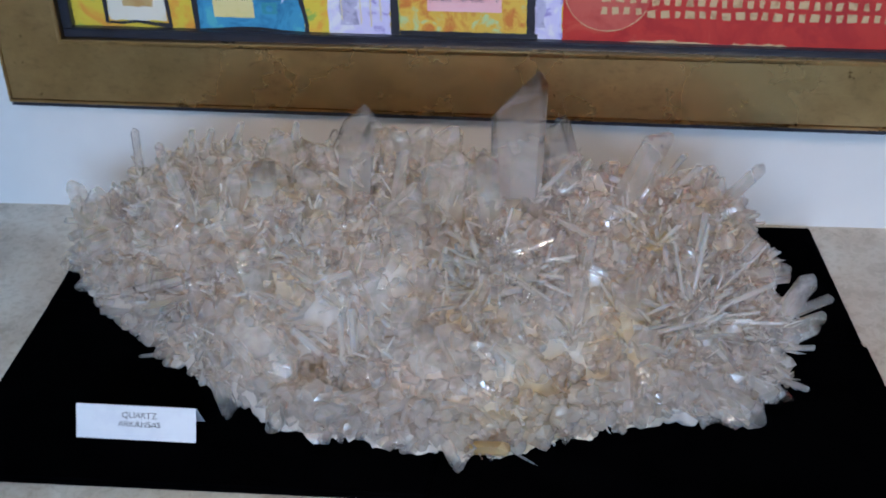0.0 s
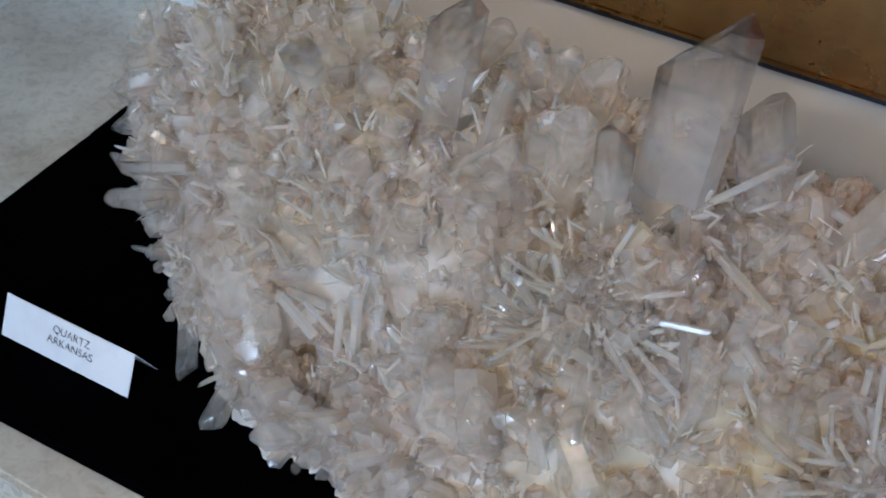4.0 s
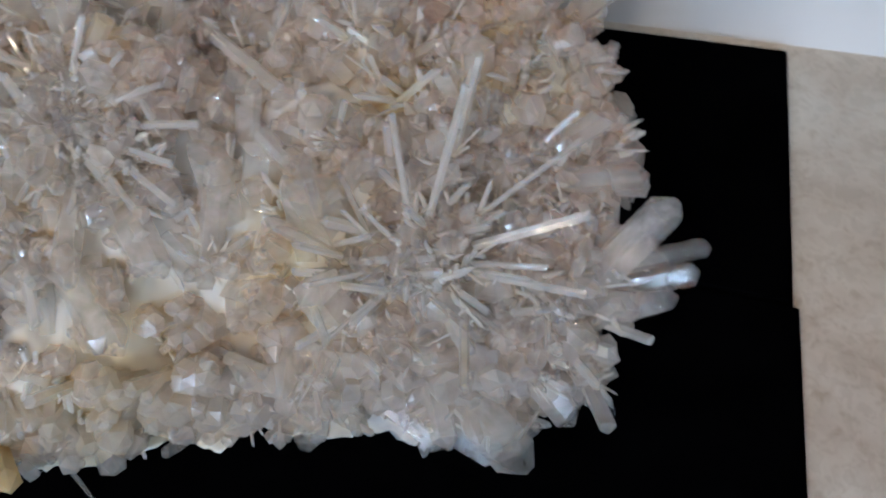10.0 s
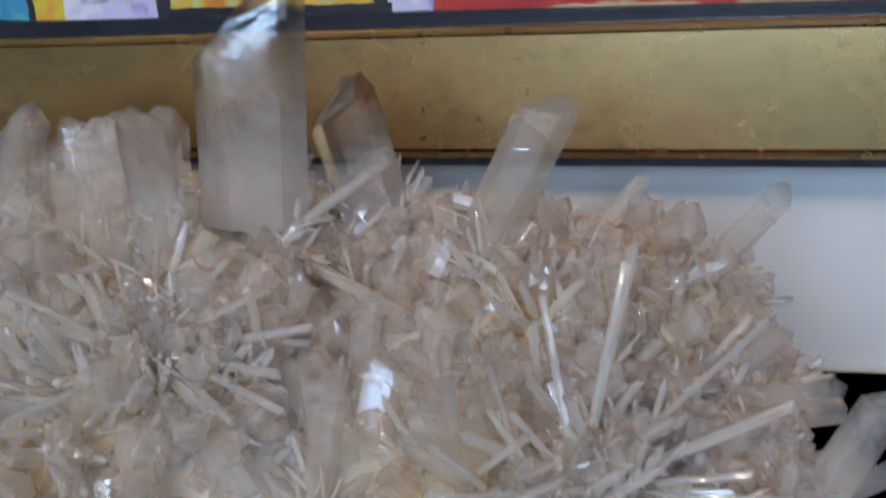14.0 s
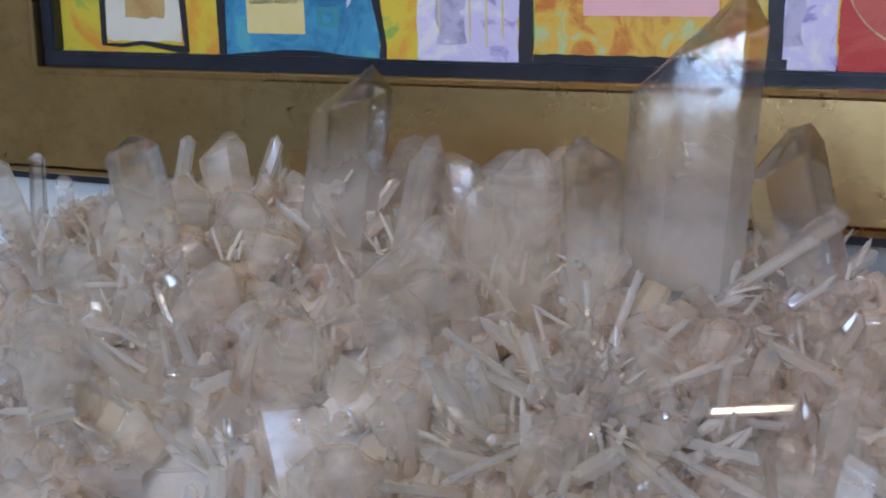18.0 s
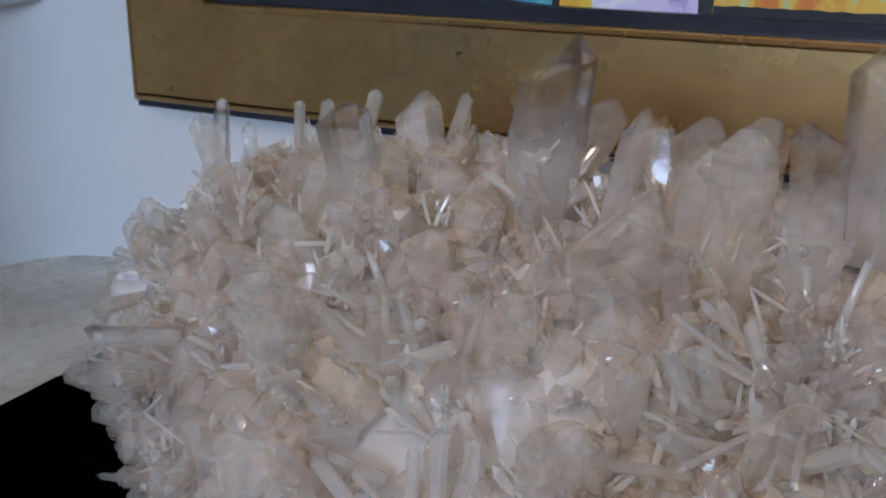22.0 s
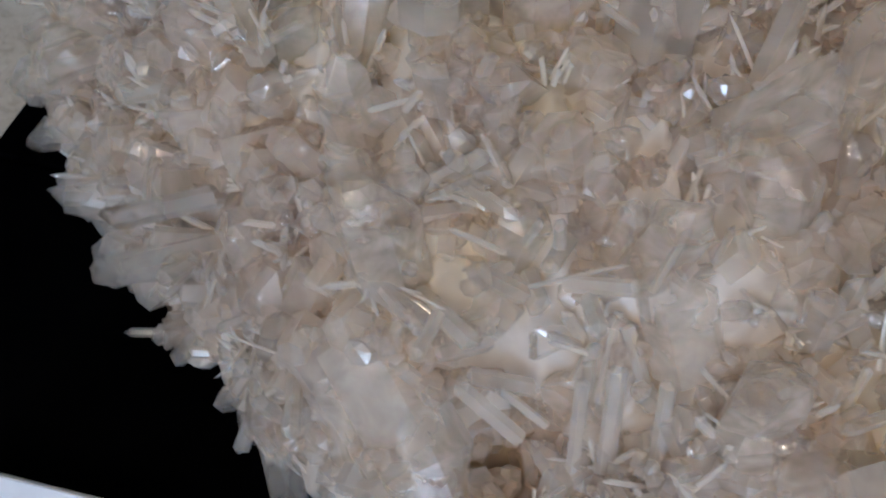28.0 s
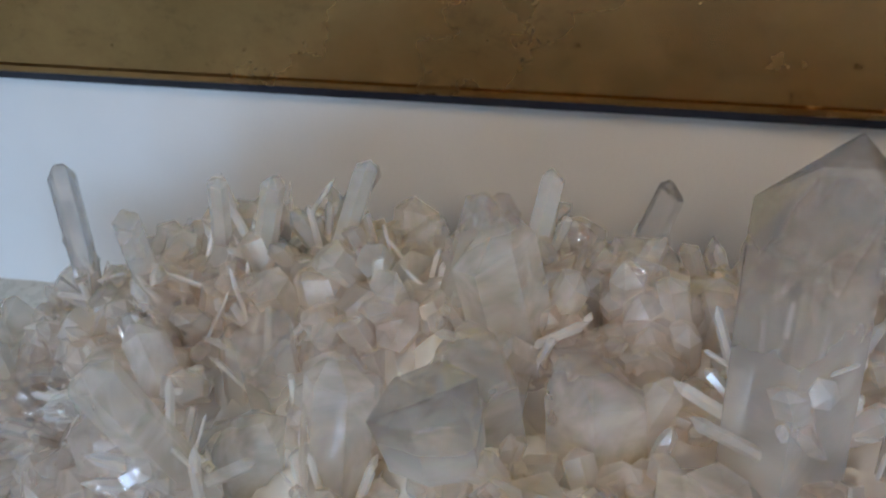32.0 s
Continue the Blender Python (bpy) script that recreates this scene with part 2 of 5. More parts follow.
    k.inputs["Strength"].default_value, k.inputs["Distance"].default_value = ripple, 0.0008
    cells = n.new("ShaderNodeTexVoronoi")
    cells.inputs["Scale"].default_value = 430
    l.new(n.new("ShaderNodeNewGeometry").outputs["Position"], cells.inputs["Vector"])
    clump = ramp(n, l, placed_noise(n, l, 30, 3), [(0.47, grey(0.0)), (0.57, grey(1.0))])
    etched = math_node(n, l, "MULTIPLY", cells.outputs["Distance"], math_node(n, l, "MULTIPLY", clump.outputs[0], 2.2))
    l.new(math_node(n, l, "ADD", placed_noise(n, l, 380, 3), etched), k.inputs["Height"])
    l.new(k.outputs[0], skin.inputs["Normal"])
    mg = n.new("ShaderNodeMixShader")
    l.new(math_node(n, l, "MULTIPLY", edge, gloss, None, True), mg.inputs[0])
    l.new(ms.outputs[0], mg.inputs[1])
    l.new(skin.outputs[0], mg.inputs[2])
    l.new(mg.outputs[0], n["Material Output"].inputs["Surface"])
    return m


WALL_PAINT, STONE, VELVET, GOLD = plaster("white wall paint", 1.0), limestone(), velvet(), gold_leaf()
# wall plaster at a darker tone, set for the light unseen walls reflect
DIMMED_WALL_PAINT = plaster("dimmed wall paint of unseen walls", 0.72)
BLACK_LACQUER = paint("blue-black lacquer", (0.012, 0.014, 0.022), (0.02, 0.023, 0.035), 20, 0.3)
CARD = paint("white card", (0.78, 0.79, 0.82), (0.82, 0.83, 0.85), 40, 0.6)
INK = material("dark ink", (0.02, 0.02, 0.025), 0.6)[0]
MILKY = quartz("milky quartz", (0.68, 0.635, 0.58), (0.68, 0.64, 0.59), (0.64, 0.55, 0.36), 0.1, 0.0, 0.0, 0.2, 1.0, 0.0, 0.0, 0.6, 0.1, 0.005)
CLOUDY = quartz("cloudy quartz", (0.99, 0.92, 0.85), (0.995, 0.955, 0.91), (0.95, 0.8, 0.5), 0.55, 0.5, 0.26, 0.1, 1.6, 0.02, 0.6, 0.4, 0.15, 0.005)
CLEAR = quartz("clear quartz", (0.99, 0.93, 0.87), (0.995, 0.965, 0.935), (0.955, 0.84, 0.56), 0.55, 0.54, 0.28, 0.06, 2.3, 0.05, 0.6, 0.25, 0.06, 0.004)
GLASSY = quartz("glassy quartz", (0.99, 0.94, 0.88), (0.997, 0.97, 0.945), (0.95, 0.86, 0.62), 0.55, 0.66, 0.26, 0.03, 2.4, 0.12, 0.5, 0.2, 0.02, 0.003)
FROSTED = quartz("frosted quartz", (0.99, 0.93, 0.87), (0.995, 0.96, 0.925), (0.95, 0.82, 0.54), 0.55, 0.55, 0.28, 0.08, 1.6, 0.02, 0.8, 0.45, 0.12, 0.007)
LUCID = quartz("lucid quartz", (0.985, 0.95, 0.91), (0.997, 0.98, 0.965), (0.93, 0.86, 0.7), 0.4, 0.62, 0.55, 0.015, 2.2, 0.4, 0.35, 0.05, 0.01, 0.004)
VEILED = quartz("veiled quartz", (0.985, 0.935, 0.88), (0.997, 0.97, 0.94), (0.95, 0.83, 0.56), 0.55, 0.58, 0.3, 0.04, 1.6, 0.06, 1.0, 0.35, 0.05, 0.007)
NEEDLE = quartz("bright quartz needle", (0.99, 0.955, 0.91), (0.997, 0.98, 0.955), (0.95, 0.87, 0.64), 0.5, 0.48, 0.32, 0.06, 2.2, 0.1, 0.4, 0.1, 0.05, 0.0006)
GLITTER = quartz("glittering quartz", (0.99, 0.945, 0.89), (0.995, 0.975, 0.945), (0.95, 0.86, 0.62), 0.5, 0.34, 0.3, 0.1, 2.6, 0.0, 0.5, 0.1, 0.05, 0.0004)
SPARK = quartz("sparkling quartz", (0.99, 0.95, 0.9), (0.995, 0.98, 0.95), (0.95, 0.87, 0.64), 0.5, 0.12, 0.3, 0.1, 4.5, 0.0, 0.5, 0.1, 0.05, 0.0003)
STAINED = quartz("iron-stained quartz", (0.6, 0.42, 0.18), (0.75, 0.6, 0.35), (0.5, 0.33, 0.12), 0.3, 0.15, 0.2)

# ---- building helpers ----


def finish(bm, mat, smooth=False):
    me = bpy.data.meshes.new("mesh")
    bm.to_mesh(me)
    bm.free()
    me.materials.append(mat)
    if smooth:
        for p in me.polygons:
            p.use_smooth = True
    return me


def part(name, bm, mat, parent, label="", m=None):
    ob = new(name, bm if isinstance(bm, bpy.types.Mesh) else finish(bm, mat))
    ob.parent = parent
    if m is not None:
        ob.matrix_basis = m
    if label:
        tagged(ob, label)
    return ob


def box_bm(lo, hi, bevel=0.0, bm=None):
    bm = bm or bmesh.new()
    lo, hi = Vector(lo), Vector(hi)
    got = bmesh.ops.create_cube(bm, size=1)["verts"]
    for v in got:
        v.co = Vector((lo[i] + (v.co[i] + 0.5) * (hi[i] - lo[i]) for i in range(3)))
    if bevel:
        bmesh.ops.bevel(bm, geom=list({e for v in got for e in v.link_edges}), offset=bevel, segments=2, affect="EDGES")
    return bm


def sheet_bm(outline, z0, z1, bevel=0.0):
    """A flat plate with the given outline."""
    bm = bmesh.new()
    f = bm.faces.new([bm.verts.new((x, y, z0)) for x, y in outline])
    up = bmesh.ops.extrude_face_region(bm, geom=[f])["geom"]
    vs = [g for g in up if isinstance(g, bmesh.types.BMVert)]
    for v in vs:
        v.co.z = z1
    bmesh.ops.recalc_face_normals(bm, faces=bm.faces)
    if bevel:
        bmesh.ops.bevel(bm, geom=[e for e in bm.edges if all(abs(v.co.z - z1) < 1e-6 for v in e.verts)], offset=bevel, segments=3, affect="EDGES")
    return bm


def thing(name, label, category, kind="", group="", at=(0, 0, 0)):
    ob = new(name)
    ob.location = at
    return tagged(ob, label, category, group, kind)


def text_mesh(body, size, mat, depth=0.00008):
    cu = bpy.data.curves.new("text", "FONT")
    cu.body, cu.size, cu.align_x, cu.align_y, cu.extrude, cu.offset = body, size, "CENTER", "CENTER", depth, -0.008 * size
    ob = bpy.data.objects.new("text", cu)
    scene.collection.objects.link(ob)
    bpy.context.view_layer.update()
    me = bpy.data.meshes.new_from_object(ob.evaluated_get(bpy.context.evaluated_depsgraph_get()))
    bpy.data.objects.remove(ob)
    me.materials.clear()
    me.materials.append(mat)
    return me


# ---- room ----
STONE_Z = -0.006


def wall_y(x):
    return 0.0265 + 0.0365 * x


def slab(name, bm, mat, label, category):
    return tagged(new(name, finish(bm, mat)), label, category, kind="structure")


def prism_bm(outline, z0, z1):
    return sheet_bm(outline, z0, z1)


SIDE_X = -0.945
def corner_outline():
    """The back wall, its rounded inside corner and the return beside the ledge, as one thick strip."""
    r, cx, cy = 0.07, SIDE_X + 0.074, wall_y(-0.87) - 0.07
    inner = [(2.6, wall_y(2.6))] + [(cx + r * math.cos(a), cy + r * math.sin(a)) for a in [math.pi * (0.5 + 0.0125 * k) for k in range(41)]] + [(-0.905, -0.42)]
    outer = [(-1.02, -0.42), (-1.07, 0.13), (2.6, wall_y(2.6) + 0.12)]
    return inner + outer


slab("wall_north", prism_bm(corner_outline(), -0.9, 1.75), WALL_PAINT, "plain white painted wall behind the stone ledge with a rounded corner", "wall")
# unseen walls added to close the room, their tone steering reflected light
slab("wall_far_west", box_bm((-2.72, -3.4, -0.9), (-2.6, -0.3, 1.75)), DIMMED_WALL_PAINT, "unseen plain room wall in dimmed wall paint", "wall")
slab("wall_west_return", box_bm((-2.6, -0.42, -0.9), (-1.02, -0.3, 1.75)), DIMMED_WALL_PAINT, "unseen plain wall return in dimmed wall paint", "wall")
slab("wall_east", box_bm((2.6, -3.4, -0.9), (2.72, 0.25, 1.75)), DIMMED_WALL_PAINT, "unseen plain room wall in dimmed wall paint", "wall")
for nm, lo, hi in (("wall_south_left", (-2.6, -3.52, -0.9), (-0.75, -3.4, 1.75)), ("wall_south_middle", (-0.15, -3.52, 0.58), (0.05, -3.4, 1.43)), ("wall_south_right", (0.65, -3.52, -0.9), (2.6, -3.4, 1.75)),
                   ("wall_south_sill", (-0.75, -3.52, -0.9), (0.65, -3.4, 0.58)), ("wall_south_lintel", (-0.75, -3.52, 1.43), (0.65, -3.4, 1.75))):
    slab(nm, box_bm(lo, hi), DIMMED_WALL_PAINT, "unseen plain wall round the windows in dimmed wall paint", "wall")
slab("floor", box_bm((-2.72, -3.52, -1.0), (2.72, 0.3, -0.9)), STONE, "cream stone floor of the room", "floor")
slab("ceiling", box_bm((-2.72, -3.52, 1.75), (2.72, 0.3, 1.85)), WALL_PAINT, "plain white painted ceiling", "ceiling")
slab("stone_ledge", box_bm((-0.99, -0.45, -0.9), (2.6, 0.3, STONE_Z), 0.003), STONE, "polished cream limestone ledge with a straight front face", "ledge")

# ---- velvet boards ----
def velvet_board(outline, label):
    ob = tagged(new("velvet_board", finish(sheet_bm(outline, STONE_Z, 0.0, 0.0022), VELVET)), label, "display board", "velvet boards")
    return ob


velvet_board([(-0.7525, -0.02), (-0.742, -0.191), (0.0185, -0.187), (0.0005, 0.0145)], "thin black velvet board lying flat against the wall")
velvet_board([(-0.7415, -0.1915), (-0.7305, -0.4288), (-0.3455, -0.4138), (-0.3365, -0.1885)], "thin black velvet board on the ledge under the name card")
velvet_board([(-0.336, -0.1884), (-0.345, -0.4163), (0.043, -0.3993), (0.0215, -0.1872)], "thin black velvet board at the front of the ledge")

# ---- name card ----
card = thing("name_card", "folded white paper tent card with handwritten lettering on black velvet", "card", at=(-0.5893, -0.3755, 0.0))
card.rotation_euler = (0, 0, radians(1.6))


def tilted_sheet(w, y0, y1, h, th=0.0006):
    bm = bmesh.new()
    pts = [(-w / 2, y0, 0.0003), (w / 2, y0, 0.0003), (w / 2, y1, h), (-w / 2, y1, h)]
    a = [bm.verts.new(p) for p in pts]
    b = [bm.verts.new((p[0], p[1] + th, p[2])) for p in pts]
    bm.faces.new(a)
    bm.faces.new(b[::-1])
    for i in range(4):
        j = (i + 1) % 4
        bm.faces.new((a[j], a[i], b[i], b[j]))
    bmesh.ops.recalc_face_normals(bm, faces=bm.faces)
    return bm


part("front_panel", tilted_sheet(0.1, 0.0, 0.0125, 0.0255), CARD, card)
part("back_panel", tilted_sheet(0.1, 0.0262, 0.0127, 0.0253), CARD, card)
tilt = math.degrees(math.atan2(0.0255, 0.0125))
for line, dz in (("QUARTZ", 0.0185), ("ARKANSAS", 0.0118)):
    k = dz / 0.0255
    part("lettering", text_mesh(line, 0.0072, INK), INK, card, "dark handwritten capitals", pose(0.003, 0.0125 * k - 0.0003, dz + 0.0001, tilt, 0, 0))


# ---- framed painting ----
painting = thing("framed_painting", "colourful collage painting in a wide worn gold frame", "painting", at=(-0.2, 0.0, 0.0))
PX = 0.2
F_L, F_R, F_B, F_T = -0.832, 0.431, 0.1253, 0.72
IN = 0.0707


def moulding(a, b, inward):
    """One side of the frame between outer corners a and b (x, z), mitred; inward points to the middle."""
    prof = [(0.0, 0.004), (0.0, -0.0185), (0.001, -0.0197), (0.0036, -0.0199), (0.0046, -0.0165), (0.0058, -0.0213), (0.0657, -0.0186), (0.0672, -0.0193), (0.0697, -0.0195), (IN, -0.0182), (IN, 0.004)]
    bm = bmesh.new()
    a, b, inward = Vector(a), Vector(b), Vector(inward)
    along = (b - a).normalized()
    ends = []
    for base, sgn in ((a, 1), (b, -1)):
        ends.append([bm.verts.new((base.x + (along.x * sgn + inward.x) * d + PX, y, base.y + (along.y * sgn + inward.y) * d)) for d, y in prof])
    for i in range(len(prof)):
        j = (i + 1) % len(prof)
        bm.faces.new((ends[0][i], ends[1][i], ends[1][j], ends[0][j]))
    bmesh.ops.recalc_face_normals(bm, faces=bm.faces)
    return bm


for a, b, inw in (((F_L, F_B), (F_R, F_B + 0.006), (0, 1)), ((F_L, F_B), (F_L, F_T), (1, 0)), ((F_R, F_B), (F_R, F_T), (-1, 0)), ((F_L, F_T), (F_R, F_T), (0, -1))):
    part("gold_moulding", moulding(a, b, inw), GOLD, painting)
edge = box_bm((F_L + 0.001 + PX, -0.016, F_B - 0.0048), (F_R - 0.001 + PX, 0.003, F_B - 0.0002))
for v in edge.verts:
    v.co.z += 0.006 * (v.co.x - PX - F_L) / (F_R - F_L)
part("outer_edge", edge, BLACK_LACQUER, painting, "dark lower edge behind the gold moulding")
L, R, B, T = F_L + IN, F_R - IN, F_B + IN, F_T - IN
for lo, hi in (((L, B), (R, B + 0.0105)), ((L, T - 0.0105), (R, T)), ((L, B + 0.0105), (L + 0.0105, T - 0.0105)), ((R - 0.0105, B + 0.0105), (R, T - 0.0105))):
    part("inner_liner", box_bm((lo[0] + PX, -0.0125, lo[1]), (hi[0] + PX, 0.002, hi[1]), 0.0012), BLACK_LACQUER, painting, "blue-black painted inner liner")

P_YELLOW = paint("yellow paint", (0.74, 0.34, 0.04), (0.72, 0.56, 0.05), 20, 0.5, (0.3, 0.46, 0.08), 1.2)
P_BLUE = paint("blue paint", (0.025, 0.17, 0.34), (0.06, 0.3, 0.5), 34, 0.5, (0.1, 0.42, 0.5), 1.2)
P_CREAM = paint("cream paint", (0.72, 0.66, 0.52), (0.78, 0.74, 0.62), 25, 0.5)
P_OCHRE = paint("ochre paint", (0.5, 0.3, 0.1), (0.58, 0.4, 0.16), 30, 0.5)
P_NOTE = paint("yellow note paper", (0.72, 0.62, 0.24), (0.76, 0.66, 0.3), 30, 0.6)
P_LILAC = paint("lilac and white paint", (0.78, 0.77, 0.84), (0.64, 0.6, 0.85), 45, 0.5, (0.33, 0.27, 0.6), 1.2)
P_GREY = paint("grey violet wash", (0.3, 0.29, 0.45), (0.5, 0.48, 0.66), 60, 0.5, (0.7, 0.7, 0.82))
P_ORANGE = paint("orange and gold paint", (0.6, 0.2, 0.03), (0.72, 0.46, 0.06), 42, 0.5, (0.5, 0.6, 0.28), 1.5)
P_PINK = paint("pink paper", (0.82, 0.42, 0.45), (0.86, 0.5, 0.52), 20, 0.6)
P_RED = paint("red paint", (0.4, 0.018, 0.016), (0.5, 0.032, 0.022), 20, 0.45, (0.56, 0.09, 0.05), 1.0)
P_BEIGE = paint("beige dabs", (0.42, 0.25, 0.12), (0.58, 0.42, 0.22), 90, 0.5)
P_LINE = paint("black brush line", (0.01, 0.01, 0.014), (0.02, 0.02, 0.028), 30, 0.5)
P_TEAL = paint("teal stamp", (0.03, 0.22, 0.28), (0.05, 0.28, 0.34), 60, 0.5)
P_ROSE = paint("thin rose glaze", (0.46, 0.06, 0.045), (0.54, 0.1, 0.07), 30, 0.5)


def patch(name, pts, mat, lift, label="", wobble=0.0, seed=1):
    """A flat painted shape on the canvas; pts are x and z in the room, lift its order above the canvas in steps of 0.3 mm."""
    rnd = random.Random(seed)
    full = []
    for i, p in enumerate(pts):
        q = pts[(i + 1) % len(pts)]
        n = max(1, int(math.dist(p, q) / 0.006)) if wobble else 1
        for k in range(n):
            f = k / n
            full.append((p[0] + (q[0] - p[0]) * f + rnd.uniform(-wobble, wobble), p[1] + (q[1] - p[1]) * f + rnd.uniform(-wobble, wobble)))
    bm = bmesh.new()
    y0 = -0.0042 - 0.0003 * lift
    fr = [bm.verts.new((x + PX, y0, z)) for x, z in full]
    bk = [bm.verts.new((x + PX, -0.004, z)) for x, z in full]
    bm.faces.new(fr)
    for i in range(len(full)):
        j = (i + 1) % len(full)
        bm.faces.new((fr[j], fr[i], bk[i], bk[j]))
    bmesh.ops.recalc_face_normals(bm, faces=bm.faces)
    return part(name, bm, mat, painting, label)


def rect(x0, x1, z0, z1):
    return [(x0, z0), (x1, z0), (x1, z1), (x0, z1)]


def stroke(points, width):
    """The outline of a brush line through the points."""
    left, right = [], []
    for i, p in enumerate(points):
        a, b = points[max(0, i - 1)], points[min(len(points) - 1, i + 1)]
        dx, dz = b[0] - a[0], b[1] - a[1]
        n = math.hypot(dx, dz) or 1
        w = width * (0.85 + 0.3 * math.sin(7.3 * i + 1.1)) / 2
        left.append((p[0] - dz / n * w, p[1] + dx / n * w))
        right.append((p[0] + dz / n * w, p[1] - dx / n * w))
    return left + right[::-1]


part("canvas", box_bm((L + PX, -0.004, B), (R + PX, 0.001, T)), P_YELLOW, painting, "yellow painted canvas")
ZB, ZT = 0.2045, 0.63
patch("cream_patch", rect(-0.7135, -0.654, 0.2135, 0.3), P_CREAM, 1, "cream painted square", 0.0008, 2)
patch("ochre_patch", rect(-0.697, -0.667, 0.228, 0.258), P_OCHRE, 2, "ochre dab", 0.001, 3)
patch("brush_line", stroke([(-0.716, 0.3), (-0.7155, 0.25), (-0.716, 0.211), (-0.7, 0.2105), (-0.685, 0.2125), (-0.67, 0.2105), (-0.652, 0.2085)], 0.0042), P_LINE, 3)
patch("brush_line", stroke([(-0.6545, 0.3), (-0.6535, 0.25), (-0.6515, 0.22), (-0.6505, 0.207)], 0.0042), P_LINE, 3)
patch("blue_square", rect(-0.622, -0.516, ZB, 0.3), P_BLUE, 1, "blue painted square", 0.0009, 4)
patch("yellow_note", [(-0.605, 0.2195), (-0.5645, 0.2195), (-0.5665, 0.3), (-0.6065, 0.3)], P_NOTE, 2, "yellow note with a line of lettering")
for zc in (0.251, 0.2385, 0.264):
    part("lettering", text_mesh("DREAM WITH P", 0.0048, P_LINE), P_LINE, painting, "dark capitals", pose(-0.5855 + PX, -0.00525, zc, 90, 0, 0))
for zc in (0.2295, 0.2555):
    patch("stamp", rect(-0.5565, -0.5415, zc - 0.006, zc + 0.006), P_TEAL, 2, "teal square stamp", 0.0004, 5)
    patch("stamp_ring", [(-0.549 + 0.0036 * math.cos(k * 0.52), zc + 0.0036 * math.sin(k * 0.52)) for k in range(12)], P_BLUE, 3, "pale blue ring")
patch("white_fleck", [(-0.5365, 0.2345), (-0.5335, 0.2385), (-0.534, 0.245), (-0.5372, 0.25), (-0.5355, 0.242)], P_LILAC, 2, "white fleck")
patch("brush_line", stroke([(-0.6245, 0.3), (-0.624, 0.25), (-0.6235, 0.202)], 0.0058), P_LINE, 3)
patch("brush_line", stroke([(-0.6225, 0.2035), (-0.6, 0.2055), (-0.578, 0.208), (-0.558, 0.2085), (-0.535, 0.206), (-0.516, 0.2045)], 0.0052), P_LINE, 3)
patch("brush_line", stroke([(-0.518, 0.3), (-0.5185, 0.265), (-0.5175, 0.24), (-0.5145, 0.225), (-0.5125, 0.214), (-0.5135, 0.203)], 0.0058), P_LINE, 3)
patch("lilac_panel", rect(-0.4905, -0.43, ZB - 0.001, 0.3), P_LILAC, 1, "lilac and white painted strip", 0.0012, 6)
patch("grey_wash", rect(-0.4785, -0.4605, 0.2165, 0.3), P_GREY, 2, "grey violet wash", 0.0018, 7)
for k, x in enumerate((-0.479, -0.4605, -0.4505, -0.441)):
    patch("ochre_line", stroke([(x, 0.3), (x + 0.001, 0.26), (x + 0.002, 0.22 - 0.003 * k % 0.008)], 0.0009), P_NOTE, 3)
patch("black_band", rect(-0.4295, -0.4215, 0.2035, 0.3), P_LINE, 2, "black painted band", 0.0004, 8)
patch("black_band", rect(-0.4215, -0.288, 0.2035, 0.2112), P_LINE, 2, "black painted band", 0.0004, 9)
patch("black_band", rect(-0.2985, -0.2905, 0.2112, 0.3), P_LINE, 2, "black painted band", 0.0004, 10)
patch("orange_panel", rect(-0.4205, -0.299, 0.2112, 0.3), P_ORANGE, 1, "orange and gold painted panel", 0.0005, 11)
patch("pink_note", rect(-0.3935, -0.3225, 0.2318, 0.3), P_PINK, 2, "pink note with lettering")
for body, x, zc in (("YOUR SOUL", -0.3825, 0.2432), ("PLAY MORE", -0.3515, 0.2432), ("P", -0.327, 0.2432), ("YOUR SOUL", -0.3815, 0.2562), ("LIVE GOLDEN", -0.341, 0.2562)):
    part("lettering", text_mesh(body, 0.0046, P_LINE), P_LINE, painting, "dark capitals", pose(x + PX, -0.00525, zc, 90, 0, 0))
patch("lilac_panel", rect(-0.2905, -0.2645, 0.206, 0.3), P_LILAC, 1, "white and lilac painted strip", 0.0014, 12)
patch("grey_wash", rect(-0.2895, -0.281, 0.217, 0.3), P_GREY, 2, "grey violet wash", 0.0018, 13)
patch("red_panel", rect(-0.2645, 0.34, 0.2045, 0.5), P_RED, 1, "red painted panel", 0.0007, 14)
patch("rose_disc", [(-0.223 + 0.04 * math.cos(k * 0.1745), 0.2555 + 0.0385 * math.sin(k * 0.1745)) for k in range(36)], P_ROSE, 2, "thin rose disc")
patch("pale_rim", stroke([(-0.223 + 0.0402 * math.cos(a), 0.2555 + 0.0387 * math.sin(a)) for a in [3.3 + 0.12 * k for k in range(22)]], 0.0009), P_BEIGE, 3)
patch("worn_edge", [(-0.225, 0.2048), (-0.05, 0.2048), (-0.06, 0.209), (-0.12, 0.2065), (-0.16, 0.2095), (-0.2, 0.2065)], P_BEIGE, 2, "worn beige edge", 0.0012, 15)
rnd = random.Random(21)
for r in range(4):
    x = -0.2285
    for c in range(26):
        w = rnd.choice((0.0055, 0.0062, 0.0085))
        z = 0.2335 + r * 0.0118 + rnd.uniform(-0.0006, 0.0006) - (0.002 if c > 3 else 0)
        patch("beige_dab", rect(x, x + w - 0.0006, z, z + 0.0072), P_BEIGE, 3, "", 0.0008, 100 + r * 30 + c)
        x += w + 0.0045

